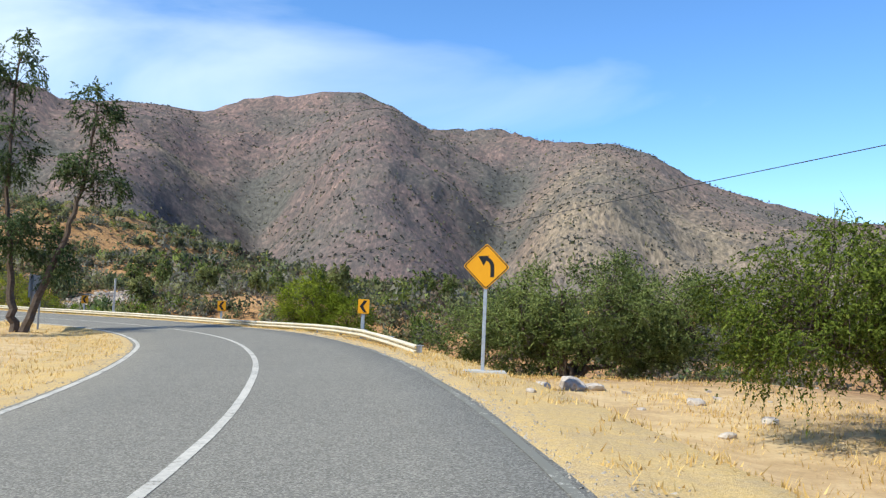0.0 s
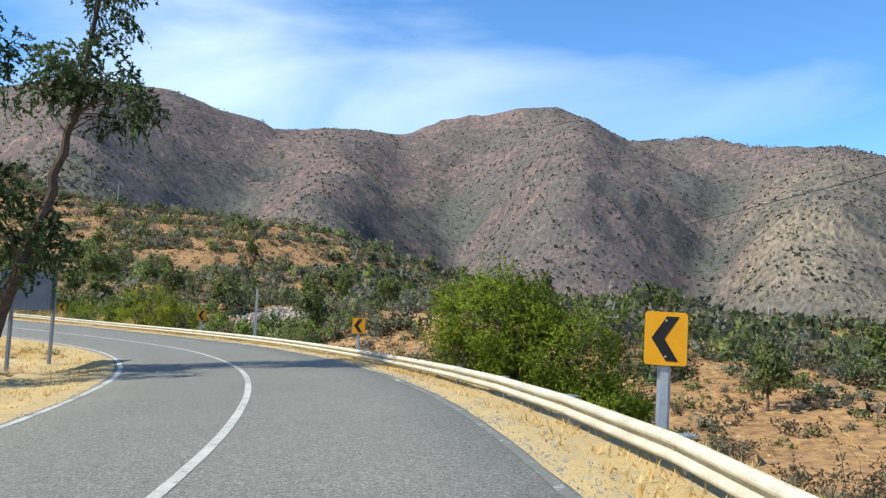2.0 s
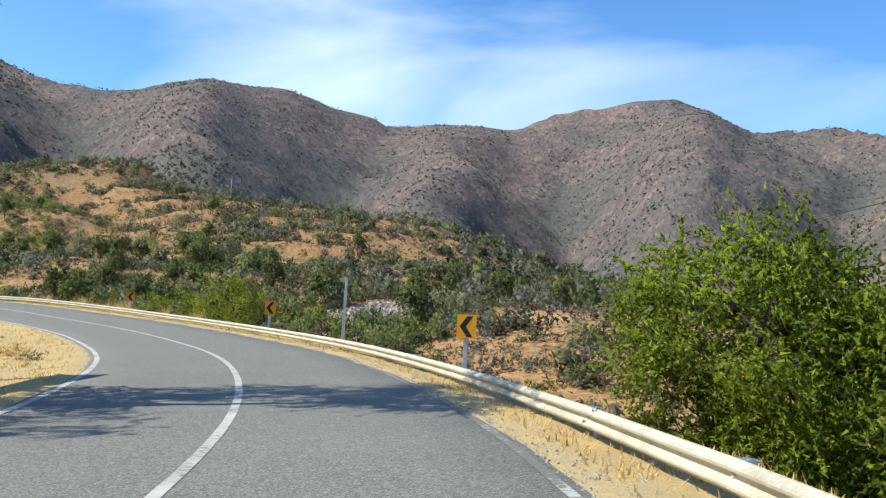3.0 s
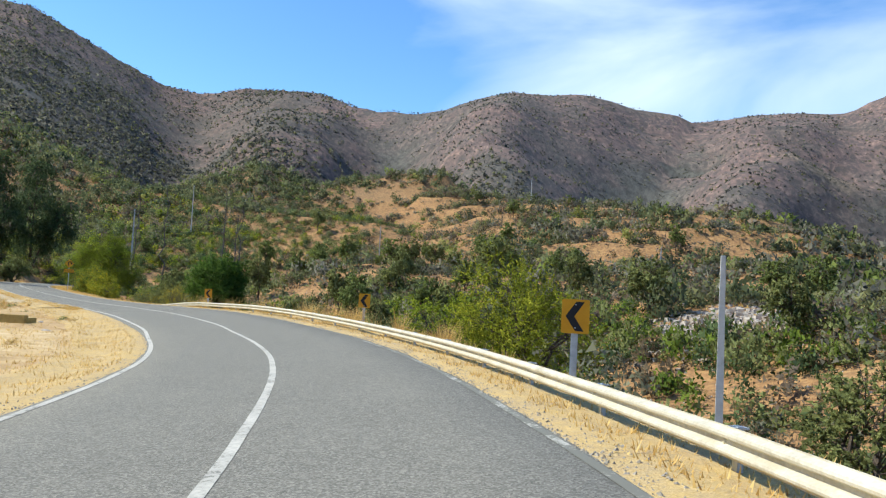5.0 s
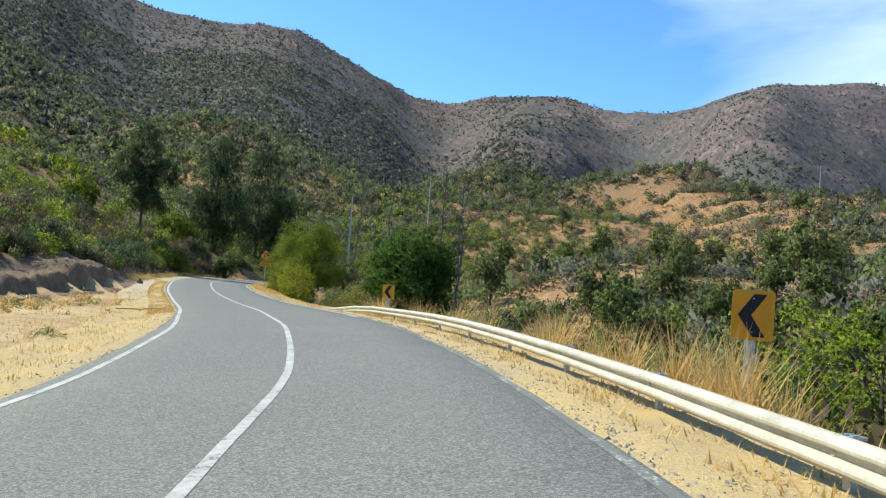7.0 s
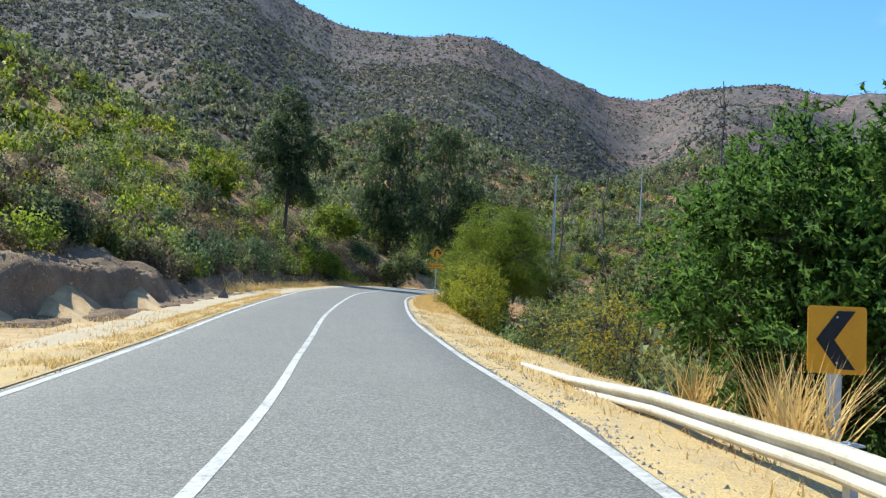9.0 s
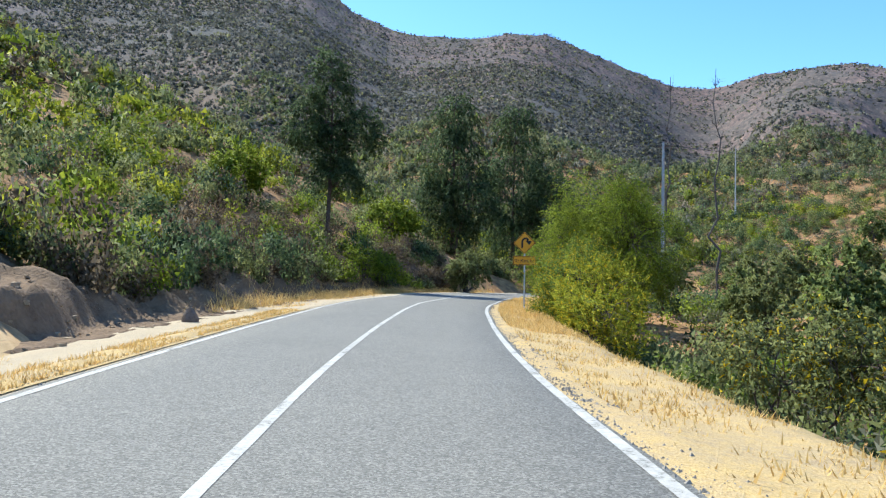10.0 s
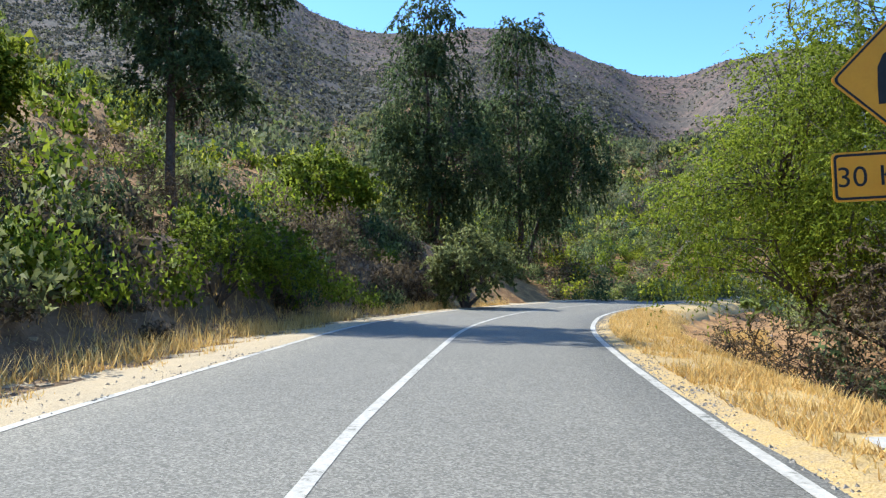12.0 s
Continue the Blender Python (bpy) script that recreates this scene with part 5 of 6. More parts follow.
for k, (bx, by, top) in enumerate(((-120.0, 108.6, 15.2), (-125.4, 113.4, 13.6), (-177.3, 120.8, 25.4), (-176.4, 126.0, 26.6), (-120.6, 111.2, 13.2))):
    bare_tree((bx, by), top - ground_at(bx, by), 60 + k, (0.4 * (k % 3 - 1), 0.3))


# ---- scrub on the hills ----
def spray(n, rng, size, flat=1.0, wide=0.36):
    """A leafy bush about 1 m in radius of n small leaves on a few lobes. Gives corners, triangles and normals."""
    lobes = rng.normal(size=(7, 3)) * [0.45, 0.45, 0.22] + [0, 0, 0.42]
    k = rng.integers(0, 7, n)
    out = rng.normal(size=(n, 3))
    out /= np.linalg.norm(out, axis=1, keepdims=True)
    p = lobes[k] + out * (0.48 * rng.random(n) ** 0.5)[:, None] * [1, 1, 0.9]
    p[:, 2] = np.abs(p[:, 2])
    a = out * 0.5 + rng.normal(size=(n, 3)) * 0.7
    a /= np.linalg.norm(a, axis=1, keepdims=True)
    b = np.cross(a, rng.normal(size=(n, 3)))
    b /= np.linalg.norm(b, axis=1, keepdims=True) + 1e-9
    L, W = (size * (0.6 + 0.8 * rng.random(n)))[:, None], (size * wide * (0.6 + 0.8 * rng.random(n)))[:, None]
    v = np.stack([p - a * L * 0.4 - b * W, p - a * L * 0.4 + b * W, p + a * L * 0.6], 1).reshape(-1, 3)
    form = 0.75 * (p - [0, 0, 0.3]) / 0.7 + 0.5 * out + 0.3 * rng.normal(size=(n, 3)) + [0, 0, 0.3]
    form = form.repeat(3, axis=0)
    return face_out(v, form) * [1, 1, flat], np.arange(3 * n).reshape(-1, 3), form


def scatter(name, label, category, xy, radius, templates, material, rng, tall=1.0):
    """One mesh of many shrubs standing on the land at xy."""
    z = land(xy[:, 0], xy[:, 1])
    kind = rng.integers(0, len(templates), len(xy))
    a = rng.random(len(xy)) * 2 * np.pi
    stretch = tall * (0.75 + 0.6 * rng.random(len(xy)))
    made, faces, facings, base = [], [], [], 0
    for k, (t, f, form) in enumerate(templates):
        m = kind == k
        c, s, r = np.cos(a[m])[:, None], np.sin(a[m])[:, None], radius[m][:, None]
        x = (t[None, :, 0] * c - t[None, :, 1] * s) * r + xy[m, 0][:, None]
        y = (t[None, :, 0] * s + t[None, :, 1] * c) * r + xy[m, 1][:, None]
        h = t[None, :, 2] * r * stretch[m][:, None] + z[m][:, None] - 0.1
        made.append(np.stack([x, y, h], -1).reshape(-1, 3))
        faces.append((f[None] + (base + len(t) * np.arange(m.sum()))[:, None, None]).reshape(-1, 3))
        facings.append(np.stack([form[None, :, 0] * c - form[None, :, 1] * s, form[None, :, 0] * s + form[None, :, 1] * c, form[None, :, 2] + 0 * c], -1).reshape(-1, 3))
        base += len(t) * int(m.sum())
    verts, faces = np.vstack(made).astype(np.float32), np.vstack(faces).astype(np.int32)
    me = bpy.data.meshes.new(name)
    me.vertices.add(len(verts))
    me.vertices.foreach_set("co", verts.ravel())
    me.loops.add(faces.size)
    me.loops.foreach_set("vertex_index", faces.ravel())
    me.polygons.add(len(faces))
    me.polygons.foreach_set("loop_start", np.arange(0, faces.size, 3, dtype=np.int32))
    me.polygons.foreach_set("loop_total", np.full(len(faces), 3, np.int32))
    me.polygons.foreach_set("use_smooth", np.ones(len(faces), bool))
    me.update(calc_edges=True)
    me.materials.append(material)
    shade = np.concatenate([np.repeat(rng.random(int((kind == k).sum())), len(t)) for k, (t, f, form) in enumerate(templates)])
    soften(me, np.vstack(facings))
    me.attributes.new("tone", "FLOAT", "POINT").data.foreach_set("value", shade.astype(np.float32))
    return tagged(new(name, me), label, category, kind="stuff")


def sites(rng, n, x0, x1, y0, y1, keep):
    xy = np.stack([rng.uniform(x0, x1, n), rng.uniform(y0, y1, n)], 1)
    return xy[keep(xy[:, 0], xy[:, 1])]


rng = np.random.default_rng(77)
fine = np.random.default_rng(78)
SHRUB_MATS = ((S_OLIVE, L_OLIVE, 0.30, "olive green scrub bushes scattered over the slopes"), (S_GREY, L_GREY, 0.24, "grey-green scrub bushes scattered over the slopes"),
              (S_DARK, L_DARK, 0.24, "dark green scrub bushes scattered over the slopes"), (S_BROWN, L_BROWN, 0.10, "dry brown scrub bushes scattered over the slopes"), (S_FRESH, L_FRESH, 0.06, "fresh green scrub bushes scattered over the slopes"), (S_YELLOW, L_YELLOW, 0.04, "yellow-green scrub bushes scattered over the slopes"))


def open_slope(x, y):
    """All the lower slopes, clear of the verges and of the bald soil."""
    s, d, _, _ = road_place(x, y)
    r = np.hypot(x - HUB[0], y - HUB[1])
    th = np.degrees(np.arctan2(-(x - HUB[0]), y - HUB[1]))
    bald = fbm(x / 11, y / 11, 4, 101)
    seen = (d > 9.0) | ((d < -60) & (s > 112)) | ((s > 246) & (np.abs(d) < 60))
    return seen & (r < 470 + 260 * step(46, 60, th)) & (bare(x, y) > 1 - 0.5 * (rng.random(len(x)) < 0.15)) & (th > -60) & (th < 125) & (bald < 0.0 + 0.42 * step(42, 58, th) + 0.45 * rng.random(len(x))) & ~((s < 30) & (d < 16)) & ((th > 44) | (d > 75) | (rng.random(len(x)) < 0.6)) & (np.hypot((x + 268) / 1.6, y - 266) > 13)


spots = np.vstack([sites(rng, 31000, -470, 70, 40, 440, open_slope), sites(rng, 2000, 50, 190, 20, 480, open_slope), sites(rng, 13000, -720, -190, 20, 380, open_slope)])
mix_of = rng.random(len(spots))
# the western slopes carry green shrubs where the eastern ones are grey
west = np.degrees(np.arctan2(-(spots[:, 0] - HUB[0]), spots[:, 1] - HUB[1])) > 48
mix_of = np.where(west & (mix_of > 0.30) & (mix_of < 0.54) & (rng.random(len(spots)) < 0.75), rng.choice([0.1, 0.6, 0.7, 0.92], len(spots)), mix_of)
lo = 0.0
for material, leafy, share, label in SHRUB_MATS:
    m = (mix_of >= lo) & (mix_of < lo + share)
    lo += share
    xy = spots[m]
    d = np.abs(road_place(xy[:, 0], xy[:, 1])[1])
    rad = 0.85 + 2.6 * rng.random(len(xy)) ** 1.7
    for a, b, n, size in ((13, 21, 210, 0.15), (21, 32, 110, 0.21)):
        k = (d >= a) & (d < b)
        scatter("near_scrub", label, "scrub", xy[k], np.minimum(rad[k], 1.9), [spray(n, rng, size, 0.9) for _ in range(8)], leafy, rng, 1.1)
    k = d < 13
    if k.any():
        scatter("verge_scrub", label, "scrub", xy[k], np.minimum(rad[k], 1.5), [spray(260, fine, 0.15, 0.9) for _ in range(6)], leafy, fine, 1.1)
    for a, b, grow, n, size in ((32, 65, 0.95, 120, 0.20), (65, 130, 1.0, 66, 0.29), (130, 230, 1.1, 32, 0.43), (230, 900, 1.15, 14, 0.66)):
        k = (d >= a) & (d < b)
        scatter("hillside_scrub", label, "scrub", xy[k], np.minimum(rad[k], 3.0) * grow, [spray(n, rng, size, 0.95) for _ in range(8)], material, rng, 1.15)


def near_slope(x, y):
    s, d, _, _ = road_place(x, y)
    return (d > 8.5) & (d < 60) & (s > 36) & (s < 200) & (bare(x, y) > 0.9) & (fbm(x / 8, y / 8, 3, 181) < 0.05 + 0.4 * rng.random(len(x)))


spots = sites(rng, 4600, -140, 40, 30, 165, near_slope)
tone = rng.random(len(spots))
for material, a, b, label in ((L_BROWN, 0, 0.36, "dry brown low scrub below the guardrail"), (L_GREY, 0.36, 0.66, "grey-green low scrub below the guardrail"), (L_OLIVE, 0.66, 0.9, "olive low scrub below the guardrail"), (L_DARK, 0.9, 1.0, "dark green low scrub below the guardrail")):
    m = (tone >= a) & (tone < b)
    d = road_place(spots[m, 0], spots[m, 1])[1]
    for near, far, n, size in ((0, 30, 170, 0.165), (30, 99, 80, 0.26)):
        k = (d >= near) & (d < far)
        scatter("low_scrub", label, "scrub", spots[m][k], 0.6 + 0.9 * rng.random(k.sum()), [spray(n, rng, size, 0.85) for _ in range(6)], material, rng, 1.0)
# green thickets below the guardrail where the road runs west
def thicket(x, y):
    s, d, _, _ = road_place(x, y)
    return (d > 9) & (d < 52) & (s > 104) & (s < 196) & (bare(x, y) > 0.9) & (fbm(x / 10, y / 10, 3, 187) < -0.10 + 0.24 * step(118, 134, s) + 0.35 * rng.random(len(x)))


spots = sites(rng, 2300, -150, -45, 78, 150, thicket)
tone = rng.random(len(spots))
for material, a, b, label in ((L_OLIVE, 0, 0.38, "olive green thicket bushes below the guardrail"), (L_DARK, 0.38, 0.62, "dark green thicket bushes below the guardrail"), (L_MID, 0.62, 0.88, "fresh green thicket bushes below the guardrail"), (L_BROWN, 0.88, 1.0, "dry brown thicket bushes below the guardrail")):
    m = (tone >= a) & (tone < b)
    d = road_place(spots[m, 0], spots[m, 1])[1]
    for near, far, n, size in ((0, 17, 520, 0.088), (17, 28, 240, 0.135), (28, 99, 110, 0.21)):
        k = (d >= near) & (d < far)
        scatter("thicket", label, "bushes", spots[m][k], 0.9 + 1.1 * rng.random(k.sum()), [spray(n, rng, size, 1.0) for _ in range(7)], material, rng, 1.2)
spots = sites(rng, 11000, -150, 45, 30, 165, lambda x, y: (road_place(x, y)[1] > 8) & (road_place(x, y)[1] < 55) & (road_place(x, y)[0] > 36) & ((road_place(x, y)[0] < 104) | (rng.random(len(x)) < 0.4)))
scatter("dry_tufts", "tufts of dry straw grass over the bare soil", "grass", spots, 0.18 + 0.25 * rng.random(len(spots)), [spray(16, rng, 0.9, 0.9, 0.07) for _ in range(6)], M_STRAW, rng, 1.0)


def far_low(x, y):
    s, d, _, _ = road_place(x, y)
    return (d > 40) & (np.hypot(x - HUB[0], y - HUB[1]) < 330) & (bare(x, y) > 0.8) & (fbm(x / 9, y / 9, 3, 183) < 0.1 + 0.5 * rng.random(len(x)))


spots = sites(rng, 15000, -390, 60, 70, 400, far_low)
tone = rng.random(len(spots))
for material, a, b, label in ((S_BROWN, 0, 0.4, "low dry brown scrub over the soil of the hill"), (S_GREY, 0.4, 0.75, "low grey scrub over the soil of the hill"), (S_OLIVE, 0.75, 1.0, "low olive scrub over the soil of the hill")):
    m = (tone >= a) & (tone < b)
    scatter("low_scrub", label, "scrub", spots[m], 0.5 + 0.7 * rng.random(m.sum()), [spray(13, rng, 0.66, 0.8) for _ in range(8)], material, rng, 1.0)


spots = sites(rng, 9000, -300, 60, 70, 330, lambda x, y: (road_place(x, y)[1] > 50))
scatter("dry_tufts", "tufts of dry straw grass over the soil of the hill", "grass", spots, 0.25 + 0.4 * rng.random(len(spots)), [spray(7, rng, 0.9, 0.8, 0.16) for _ in range(6)], M_STRAW, rng, 1.0)


def left_slope(x, y):
    s, d, _, _ = road_place(x, y)
    bank = bank_foot(s)
    bald = fbm(x / 15, y / 15, 3, 111)
    return (d < -bank - np.interp(s, [170, 184], [5.2, 4.0])) & (d > -100) & (s > 112) & (bald < 0.34 + 0.4 * rng.random(len(x))) & (np.hypot(x + 164, y - 84) > 3) & (scar(x, y) > 2.4)


spots = sites(rng, 6000, -310, -90, -40, 190, left_slope)
mix_of = rng.random(len(spots))
lo = 0.0
for material, share, label in ((L_YELLOW, 0.24, "yellow-green bushes covering the steep slope"), (L_FRESH, 0.16, "fresh green bushes covering the steep slope"), (L_OLIVE, 0.32, "olive green bushes covering the steep slope"),
                               (L_DARK, 0.14, "dark green bushes covering the steep slope"), (L_BROWN, 0.14, "dry brown bushes covering the steep slope")):
    m = (mix_of >= lo) & (mix_of < lo + share)
    lo += share
    rad = 0.9 + 1.2 * rng.random(m.sum())
    xy = spots[m]
    d = -road_place(xy[:, 0], xy[:, 1])[1]
    for near, far, n, size in ((0, 24, 480, 0.125), (24, 45, 165, 0.215), (45, 200, 60, 0.37)):
        k = (d >= near) & (d < far)
        scatter("slope_bushes", label, "bushes", xy[k], rad[k], [spray(n, rng, size) for _ in range(6)], material, rng, 1.15)


def mountain(x, y):
    r = np.hypot(x - HUB[0], y - HUB[1])
    th = np.degrees(np.arctan2(-(x - HUB[0]), y - HUB[1]))
    thin = fbm(x / 60, y / 60, 4, 121)
    return (r > 425) & (r < 1450 + 400 * step(46, 60, th)) & (th > -42) & (th < 112) & (thin < 0.12 + 0.5 * rng.random(len(x)))


spots = np.vstack([sites(rng, 84000, -1700, 900, -400, 1500, mountain), sites(rng, 36000, -1300, -400, -380, 560, mountain)])
mix_of = rng.random(len(spots))
lo = 0.0
for material, share, label in ((S_FAR, 0.62, "grey-green shrubs dotted over the mountains"), (S_GREY, 0.23, "dry grey shrubs dotted over the mountains"), (S_OLIVE, 0.15, "pale green shrubs dotted over the mountains")):
    m = (mix_of >= lo) & (mix_of < lo + share)
    lo += share
    rad = (0.75 + 1.25 * rng.random(m.sum()) ** 2) * (1 + 0.5 * (np.degrees(np.arctan2(-(spots[m, 0] - HUB[0]), spots[m, 1] - HUB[1])) > 52))
    scatter("mountain_scrub", label, "scrub", spots[m], rad, [spray(5, rng, 1.3, 1.0, 0.5) for _ in range(9)], material, rng, 1.0)


# ---- dry grass, gravel and stones ----
def blades(name, label, s, o, height, rng):
    x, y, _ = on_road(s, o)
    z = land(x, y) + np.where(np.abs(o) < 6.6, 0.02, -0.02)
    n = len(x)
    a = rng.random(n) * 2 * np.pi
    bend = height * (0.2 + 1.0 * rng.random(n))
    w = 0.005 + 0.009 * rng.random(n)
    side = np.stack([-np.sin(a), np.cos(a), 0 * a], 1) * w[:, None]
    p = np.stack([x, y, z], 1)
    tip = p + np.stack([np.cos(a) * bend, np.sin(a) * bend, height], 1)
    q = np.stack([p - side * 1.3, p + side * 1.3, tip], 1)
    return tagged(new(name, quads(name, q, M_STRAW, 3)), label, "grass", kind="stuff")


def tufts(rng, n, s0, s1, o0, o1, thresh, scale=1.6):
    s, o = rng.uniform(s0, s1, n), rng.uniform(o0, o1, n)
    x, y, _ = on_road(s, o)
    k = (fbm(x / scale, y / scale, 3, 131) + 0.35 * rng.random(n) > thresh) & (np.hypot(x + 138.1, y - 95.8) > 0.75)
    return s[k], o[k]


s, o = tufts(rng, 70000, 14, 235, 4.1, 6.9, 0.02, 0.8)
blades("dry_grass", "short straw-yellow grass on the verge under the guardrail", s, o, 0.03 + 0.13 * rng.random(len(s)) ** 2.2, rng)
s, o = tufts(rng, 70000, 16, 168, -11.5, -4.1, 0.02, 0.8)
blades("dry_grass", "short straw-yellow grass on the inner verge", s, o, 0.03 + 0.13 * rng.random(len(s)) ** 2.2, rng)
s, o = tufts(rng, 30000, 140, 184, -4.9, -3.85, -0.1, 0.8)
blades("dry_grass", "golden dry grass strip beside the dusty shoulder", s, o, 0.03 + 0.12 * rng.random(len(s)) ** 2.0, rng)
s, o = tufts(rng, 110000, 178, 232, 4.1, 10.0, 0.0, 0.9)
blades("dry_grass", "golden dry grass inside the next bend", s, o, 0.04 + 0.20 * rng.random(len(s)) ** 2.0, rng)
s, o = tufts(rng, 14000, 186, 235, -8.0, -4.6, 0.10, 1.0)
blades("dry_grass", "dry grass at the foot of the cut bank", s, o, 0.05 + 0.16 * rng.random(len(s)) ** 1.8, rng)
# feathery clumps of tall grass about the posts of the boards
c = np.r_[[float(road_place([px], [py])[0][0]) for px, py in ((-56.2, 82.2), (-57.6, 83.2), (-85.6, 88.6), (-86.6, 89.2))], rng.uniform(98, 148, 22)]
s = np.repeat(c, 90) + 0.16 * rng.normal(size=90 * len(c))
o = np.repeat(np.r_[[6.2, 6.8, 6.0, 6.5], rng.uniform(5.7, 8.2, 22)], 90) + 0.14 * rng.normal(size=90 * len(c))
blades("tall_dry_grass", "feathery clumps of tall pale grass behind the guardrail", s, o, 0.5 + 0.75 * rng.random(len(s)), rng)
s, e = rng.uniform(182, 238, 16000), np.abs(rng.normal(size=16000))
o = -(bank_foot(s) - 0.9 + 1.3 * e)
k = fbm(s / 1.7, e, 3, 133) > -0.12
blades("tall_dry_grass", "tall brown dry grass at the foot of the cut bank", s[k], o[k], 0.12 + 0.5 * rng.random(k.sum()) ** 1.5, rng)
s, o = tufts(rng, 40000, 3, 46, 6.6, 15.0, 0.0, 1.2)
blades("dry_grass", "short dry straw grass over the sandy ground", s, o, 0.03 + 0.14 * rng.random(len(s)) ** 2.0, rng)
s, o = tufts(rng, 9000, 98, 128, 5.4, 8.5, 0.16)
blades("tall_dry_grass", "tall pale dry grass behind the guardrail", s, o, 0.18 + 0.32 * rng.random(len(s)), rng)


def stones(name, label, x, y, z, size, material, rng):
    """Many small broken stones in one mesh."""
    n = len(x)
    c = np.array([[-1, -1, -1], [1, -1, -1], [1, 1, -1], [-1, 1, -1], [-1, -1, 1], [1, -1, 1], [1, 1, 1], [-1, 1, 1]], float)
    v = c[None] * (0.55 + 0.6 * rng.random((n, 8, 1))) * size[:, None, None] * np.array([1, 1, 0.65])
    a = rng.random(n) * 6.28
    ca, sa = np.cos(a)[:, None], np.sin(a)[:, None]
    v = np.stack([v[..., 0] * ca - v[..., 1] * sa, v[..., 0] * sa + v[..., 1] * ca, v[..., 2]], -1) + np.stack([x, y, z], 1)[:, None]
    f = [(0, 3, 2, 1), (4, 5, 6, 7), (0, 1, 5, 4), (1, 2, 6, 5), (2, 3, 7, 6), (3, 0, 4, 7)]
    q = np.stack([v[:, list(k)] for k in f], 1)
    return tagged(new(name, quads(name, q.reshape(-1, 3), material)), label, "stones", kind="stuff")


def chips(name, label, x, y, z, size, material, rng):
    """Much fine gravel: small four-sided chips in one mesh."""
    n = len(x)
    a = rng.random(n)[:, None] * 6.28 + np.arange(4)[None] * 1.57 + 0.4 * rng.normal(size=(n, 4))
    r = size[:, None] * (0.6 + 0.7 * rng.random((n, 4)))
    foot = np.stack([x[:, None] + r * np.cos(a), y[:, None] + r * np.sin(a), np.repeat(z[:, None] - 0.004, 4, 1)], -1)
    top = np.stack([x + 0.3 * size * rng.normal(size=n), y + 0.3 * size * rng.normal(size=n), z + size * (0.5 + 0.5 * rng.random(n))], -1)
    q = np.stack([np.stack([foot[:, k], foot[:, (k + 1) % 4], top], 1) for k in range(4)], 1)
    return tagged(new(name, quads(name, q.reshape(-1, 3), material, 3)), label, "stones", kind="stuff")


n = 19000
s, side = rng.uniform(5, 235, n), np.where(rng.random(n) < 0.72, 1.0, -1.0)
o = side * (3.70 + np.abs(rng.normal(size=n)) * (0.16 + 0.24 * vnoise(s / 2.1, side * 3, 16)))
x, y, z = on_road(s, o)
z = np.where(np.abs(o) > HALF + 0.3, land(x, y) + 0.03, z)
chips("gravel", "loose grey gravel along the frayed asphalt edge", x, y, z + 0.003, 0.010 + 0.026 * rng.random(n) ** 2.5, M_GRAVEL, rng)


# bushes that crowd the foot and the lip of the cut bank
n = 300
s = np.where(rng.random(n) < 0.25, rng.uniform(158, 182, n), rng.uniform(182, 238, n))
e = bank_foot(s) + np.where(s < 176, rng.uniform(4.2, 8.0, n), rng.uniform(np.where(s < 206, 1.5, 0.4), 5.5, n))
x, y, _ = on_road(s, -e)
k = (scar(x, y) > 2.6) & (np.hypot(x + 156.8, y - 87.2) > 2.6)
x, y = x[k], y[k]
pick = rng.random(len(x))
for material, a, b, label in ((L_DARK, 0, 0.12, "dark bushes crowding the cut bank"), (L_BROWN, 0.12, 0.5, "dry brown bushes crowding the cut bank"), (L_OLIVE, 0.5, 0.8, "olive bushes crowding the cut bank"), (L_FRESH, 0.8, 1, "fresh green bushes crowding the cut bank")):
    m = (pick >= a) & (pick < b)
    scatter("bank_bushes", label, "bushes", np.stack([x[m], y[m]], 1), 0.7 + 0.9 * rng.random(m.sum()), [spray(620, rng, 0.112) for _ in range(6)], material, rng, 1.2)


# low weeds on the inner verge
n = 520
s, e = rng.uniform(70, 150, n), rng.uniform(5.2, 16, n)
x, y, _ = on_road(s, -e)
k = fbm(x / 6, y / 6, 2, 171) > 0.12
x, y = x[k], y[k]
tone = rng.random(len(x))
for material, a, b, label in ((M_STRAW, 0, 0.7, "dry straw-coloured weeds on the inner verge"), (L_OLIVE, 0.7, 1.0, "low green weeds on the inner verge")):
    m = (tone >= a) & (tone < b)
    scatter("weeds", label, "weeds", np.stack([x[m], y[m]], 1), 0.18 + 0.30 * rng.random(m.sum()), [spray(80, rng, 0.55, 1.0, 0.085) for _ in range(5)], material, rng, 1.0)


# ---- small trees on the lower hills ----
def hillside_tree(at, size, seed, material):
    return plant("hillside_tree", "small olive-green rounded tree among the scrub of the slope", "tree", at,
                 [(0, 0, 3.3 * size, 1.7 * size, 1.6 * size, 1.7 * size), (0.9 * size, 0.3, 2.3 * size, 1.3 * size, 1.2 * size, 1.1 * size), (-0.8 * size, 0.2, 2.4 * size, 1.2 * size, 1.2 * size, 1.1 * size)], None, material, seed,
                 trunk=[([(0, 0, -0.3), (0.1, 0, 1.2 * size), (0, 0.1, 3.4 * size)], 0.14 * size, 0.05)], clumps=60, per=60, leafsize=(0.15, 0.07), clump_r=0.5 * size, hollow=0.35, group="small trees on the slope")


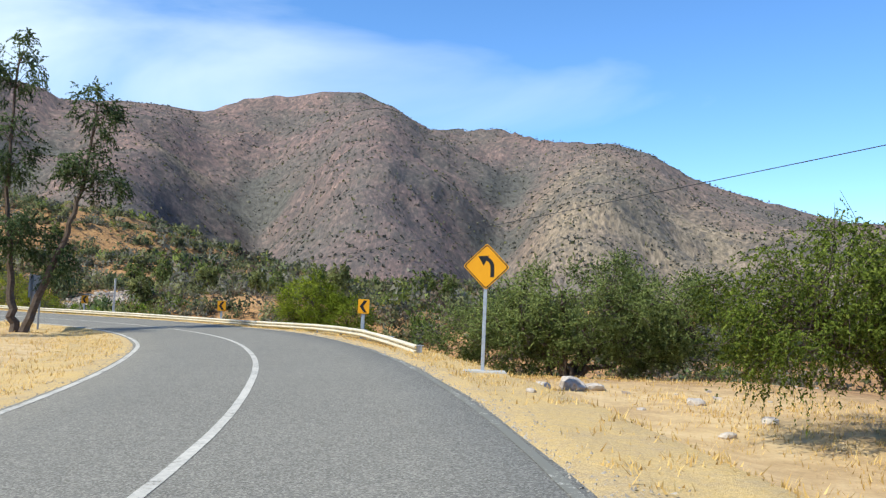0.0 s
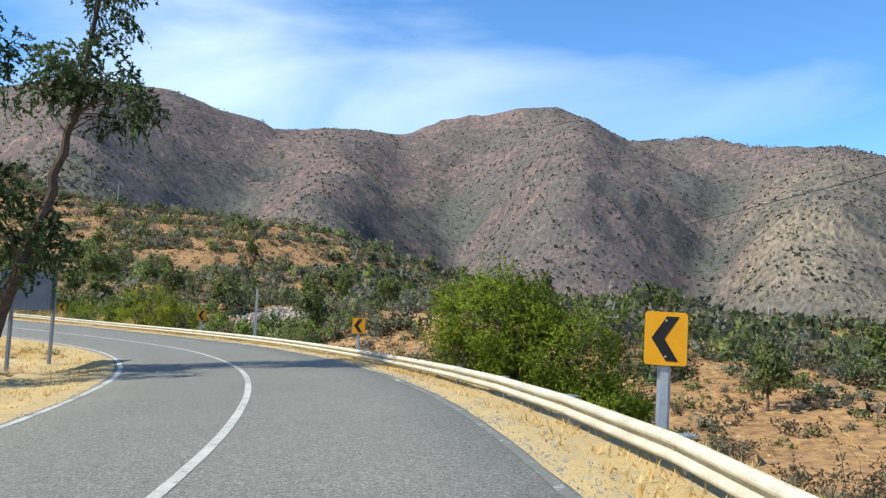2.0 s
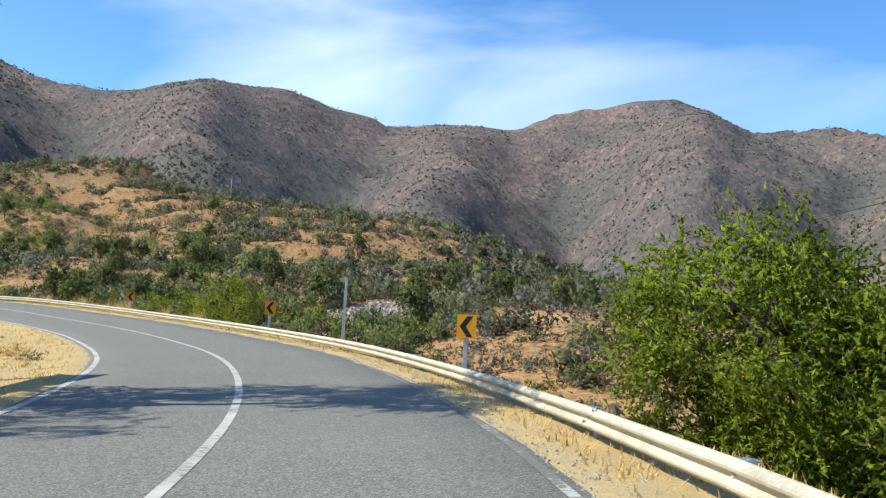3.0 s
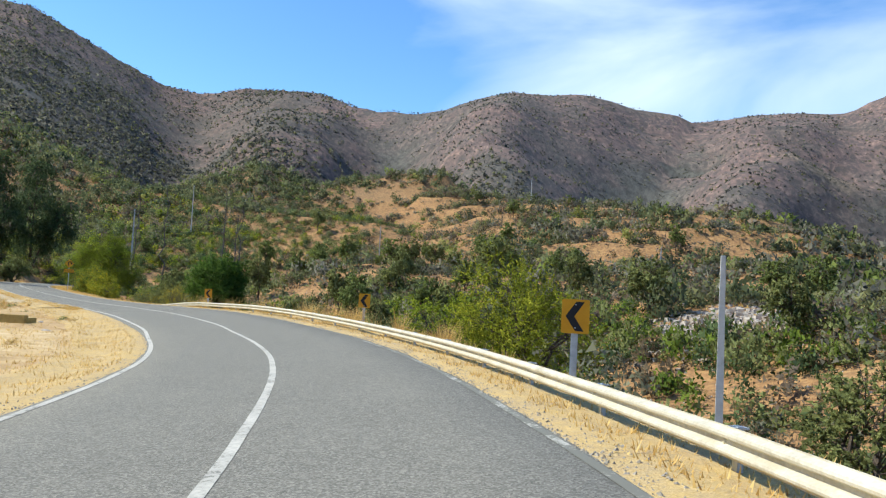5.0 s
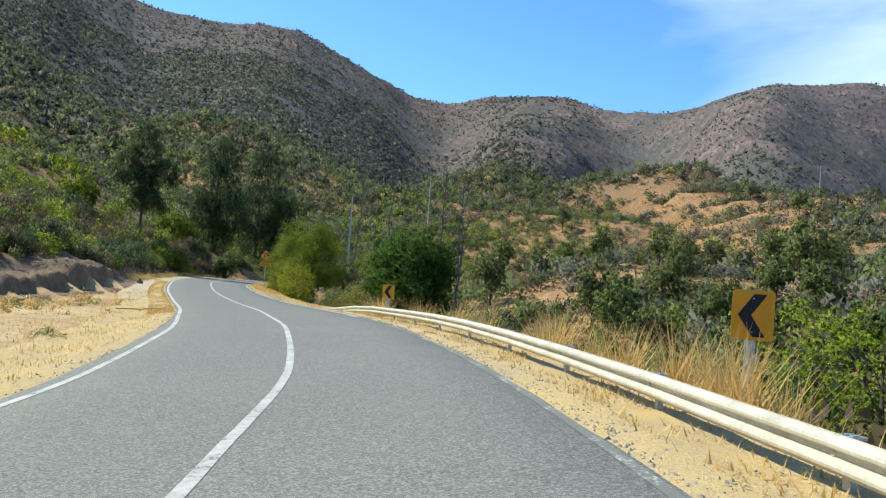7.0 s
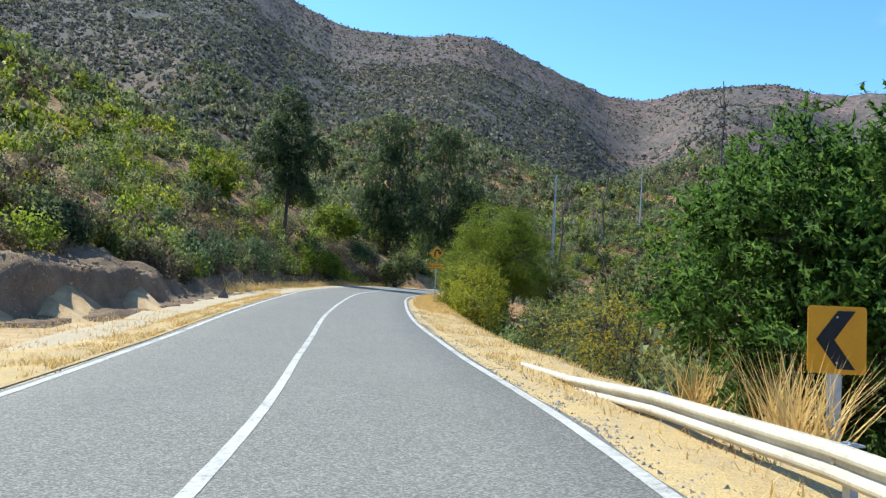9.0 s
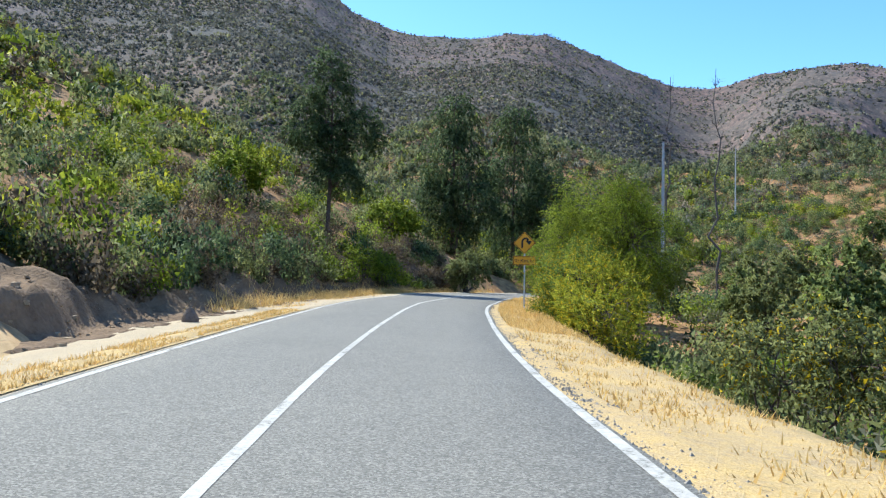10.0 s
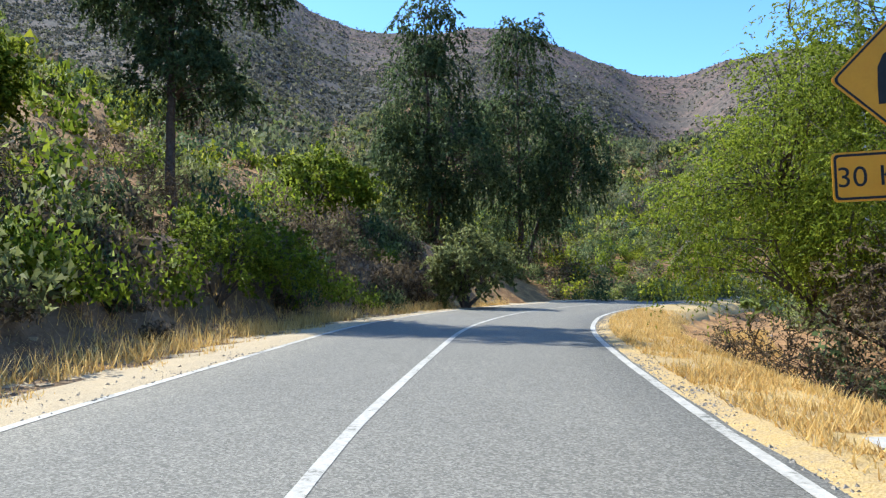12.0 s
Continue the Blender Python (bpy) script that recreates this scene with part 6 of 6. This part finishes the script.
first = hillside_tree((-62.0, 143.0), 1.0, 201, L_BUSH)
second = hillside_tree((-46.0, 136.0), 1.05, 202, L_OLIVE)
for k, (tx, ty) in enumerate(((-52, 150), (-51, 121), (-5.8, 170), (-14, 150), (-53, 193), (2, 84), (12, 96), (-95, 152), (-120, 166), (-150, 168), (-186, 205), (-206, 196), (-205, 262), (-232, 272), (-128, 236), (-88, 205), (-168, 142), (-143, 128), (-240, 150), (-141, 112), (-149, 114.5), (-157, 112), (-132, 111), (-165, 124), (-154, 106.5), (-35, 128), (-28, 141), (-70, 131), (-40, 160), (-172, 133), (-182, 146), (-196, 158), (-214, 172), (-178, 166), (-160, 152), (-225, 148), (-210, 186), (-238, 205), (-150, 140), (-168, 182), (-252, 228), (-20, 119), (-8, 129), (-76, 119), (-64, 161), (-84, 129), (-97, 135), (-110, 150), (-30, 176), (-112, 132), (-102, 129), (-95, 126), (-107, 121), (-120, 140), (-136, 151), (-128, 159), (-144, 147), (-124, 165), (-104, 138), (-116, 125), (-90, 121), (-99, 118), (-150, 190), (-141, 211), (-166, 216), (-156, 201), (-121, 186), (-135, 178), (-115, 172), (-146, 171), (-176, 196), (-190, 184), (-81, 123))):
    got = copy_thing((first, second)[k % 2], pose(tx, ty, ground_at(tx, ty), 0, 0, 47 * k))
    k2 = 0.8 + 0.12 * (k * 7 % 5)
    got.scale = (k2, k2, k2 * (1.0 + 0.1 * (k % 3)))


# ---- stones and small things ----
def boulder(at, size, seed, label, material=None, sink=0.3):
    rng = np.random.default_rng(seed)
    bm = bmesh.new()
    bmesh.ops.create_icosphere(bm, subdivisions=2, radius=1)
    k = rng.normal(size=(7, 3))
    k /= np.linalg.norm(k, axis=1, keepdims=True)
    h = 0.62 + 0.25 * rng.random(7)
    for v in bm.verts:
        c = np.array(v.co)
        for n_, d in zip(k, h):
            over = c @ n_ - d
            if over > 0:
                c = c - n_ * over
        v.co = c * np.array(size) * (1 + 0.05 * rng.normal())
    me = bpy.data.meshes.new("boulder")
    bm.to_mesh(me)
    bm.free()
    me.materials.append(material or M_ROCK)
    ob = new("boulder", me)
    ob.matrix_basis = pose(at[0], at[1], ground_at(*at) + size[2] * sink, 0, 0, float(rng.random() * 360))
    return tagged(ob, label, "rock")


for k, (rx, ry, rs) in enumerate(((3.3, 20.9, 0.34), (2.5, 20.3, 0.22), (3.9, 21.1, 0.25), (5.9, 19.0, 0.2), (2.9, 16.6, 0.13), (4.4, 17.5, 0.11), (1.9, 15.2, 0.10), (5.2, 14.2, 0.13), (6.6, 16.2, 0.16))):
    boulder((rx, ry), (rs * 1.3, rs, rs * 0.75), 300 + k, "pale angular rock lying on the sandy verge")
for k, (rx, ry, rs) in enumerate(((-20.5, 31.6, 0.22), (-26.0, 40.0, 0.15), (-66.0, 70.6, 0.2), (-71.5, 72.0, 0.16))):
    boulder((rx, ry), (rs * 1.5, rs, rs * 0.5), 320 + k, "flat pale stone in the dry grass")
boulder((-120.6, 80.9), (0.30, 0.22, 0.36), 330, "dark pointed stone on the dusty shoulder", M_WOODPOST, 0.35)

block = thing("culvert_headwall", "low yellow-painted concrete culvert headwall in dry grass", "headwall", (-71.2, 70.2, ground_at(-71.2, 70.2) - 0.05), 38)
bm = bmesh.new()
box(bm, (2.3, 0.35, 0.75), (0, 0, 0.12), bevel=0.03)
part("wall", bm, M_YBLOCK, block)
for k in (-1, 1):
    bm = bmesh.new()
    box(bm, (0.3, 1.0, 0.6), (k * 1.05, 0.5, 0.06), pose(0, 0, 0, 0, 0, k * 18), bevel=0.03)
    part("wing", bm, M_YBLOCK, block)

for k in range(5):
    fx, fy = -187.5 - 2.9 * k, 91.0 + 0.9 * k
    bm = bmesh.new()
    bmesh.ops.create_cone(bm, cap_ends=True, segments=7, radius1=0.06, radius2=0.05, depth=1.7, matrix=Matrix.Translation((0, 0, 0.6)))
    me = bpy.data.meshes.new("fence_post")
    bm.to_mesh(me)
    bm.free()
    me.materials.append(M_PALEBARK)
    ob = new("fence_post", me)
    ob.matrix_basis = pose(fx, fy, ground_at(fx, fy), 3 * (k % 2), 2 - k, 0)
    tagged(ob, "grey weathered wooden fence post above the bank", "fence post", "fence posts on the bank")

# rubble tipped down the slope beyond the concrete pole
n = 1500
rx = -60 + rng.normal(size=n) * 4.6
ry = 128 + rng.normal(size=n) * 5.0
stones("rubble", "grey and white rubble tipped down the slope", rx, ry, land(rx, ry) + 0.05, 0.07 + 0.34 * rng.random(n) ** 3, M_ROCK, rng)
n = 2200
sx, so = rng.uniform(30, 235, n), rng.uniform(9, 60, n)
x, y, _ = on_road(sx, so)
stones("loose_stones", "loose stones scattered over the bare soil", x, y, land(x, y) + 0.01, 0.03 + 0.10 * rng.random(n) ** 3, M_ROCK, rng)
n = 1500
sx = rng.uniform(158, 236, n)
so = bank_foot(sx) + rng.uniform(-1.2, 2.6, n)
x, y, _ = on_road(sx, -so)
stones("clods", "clods and stones strewn over the cut bank", x, y, land(x, y) + 0.005, 0.02 + 0.09 * rng.random(n) ** 3, M_CLOD, rng)
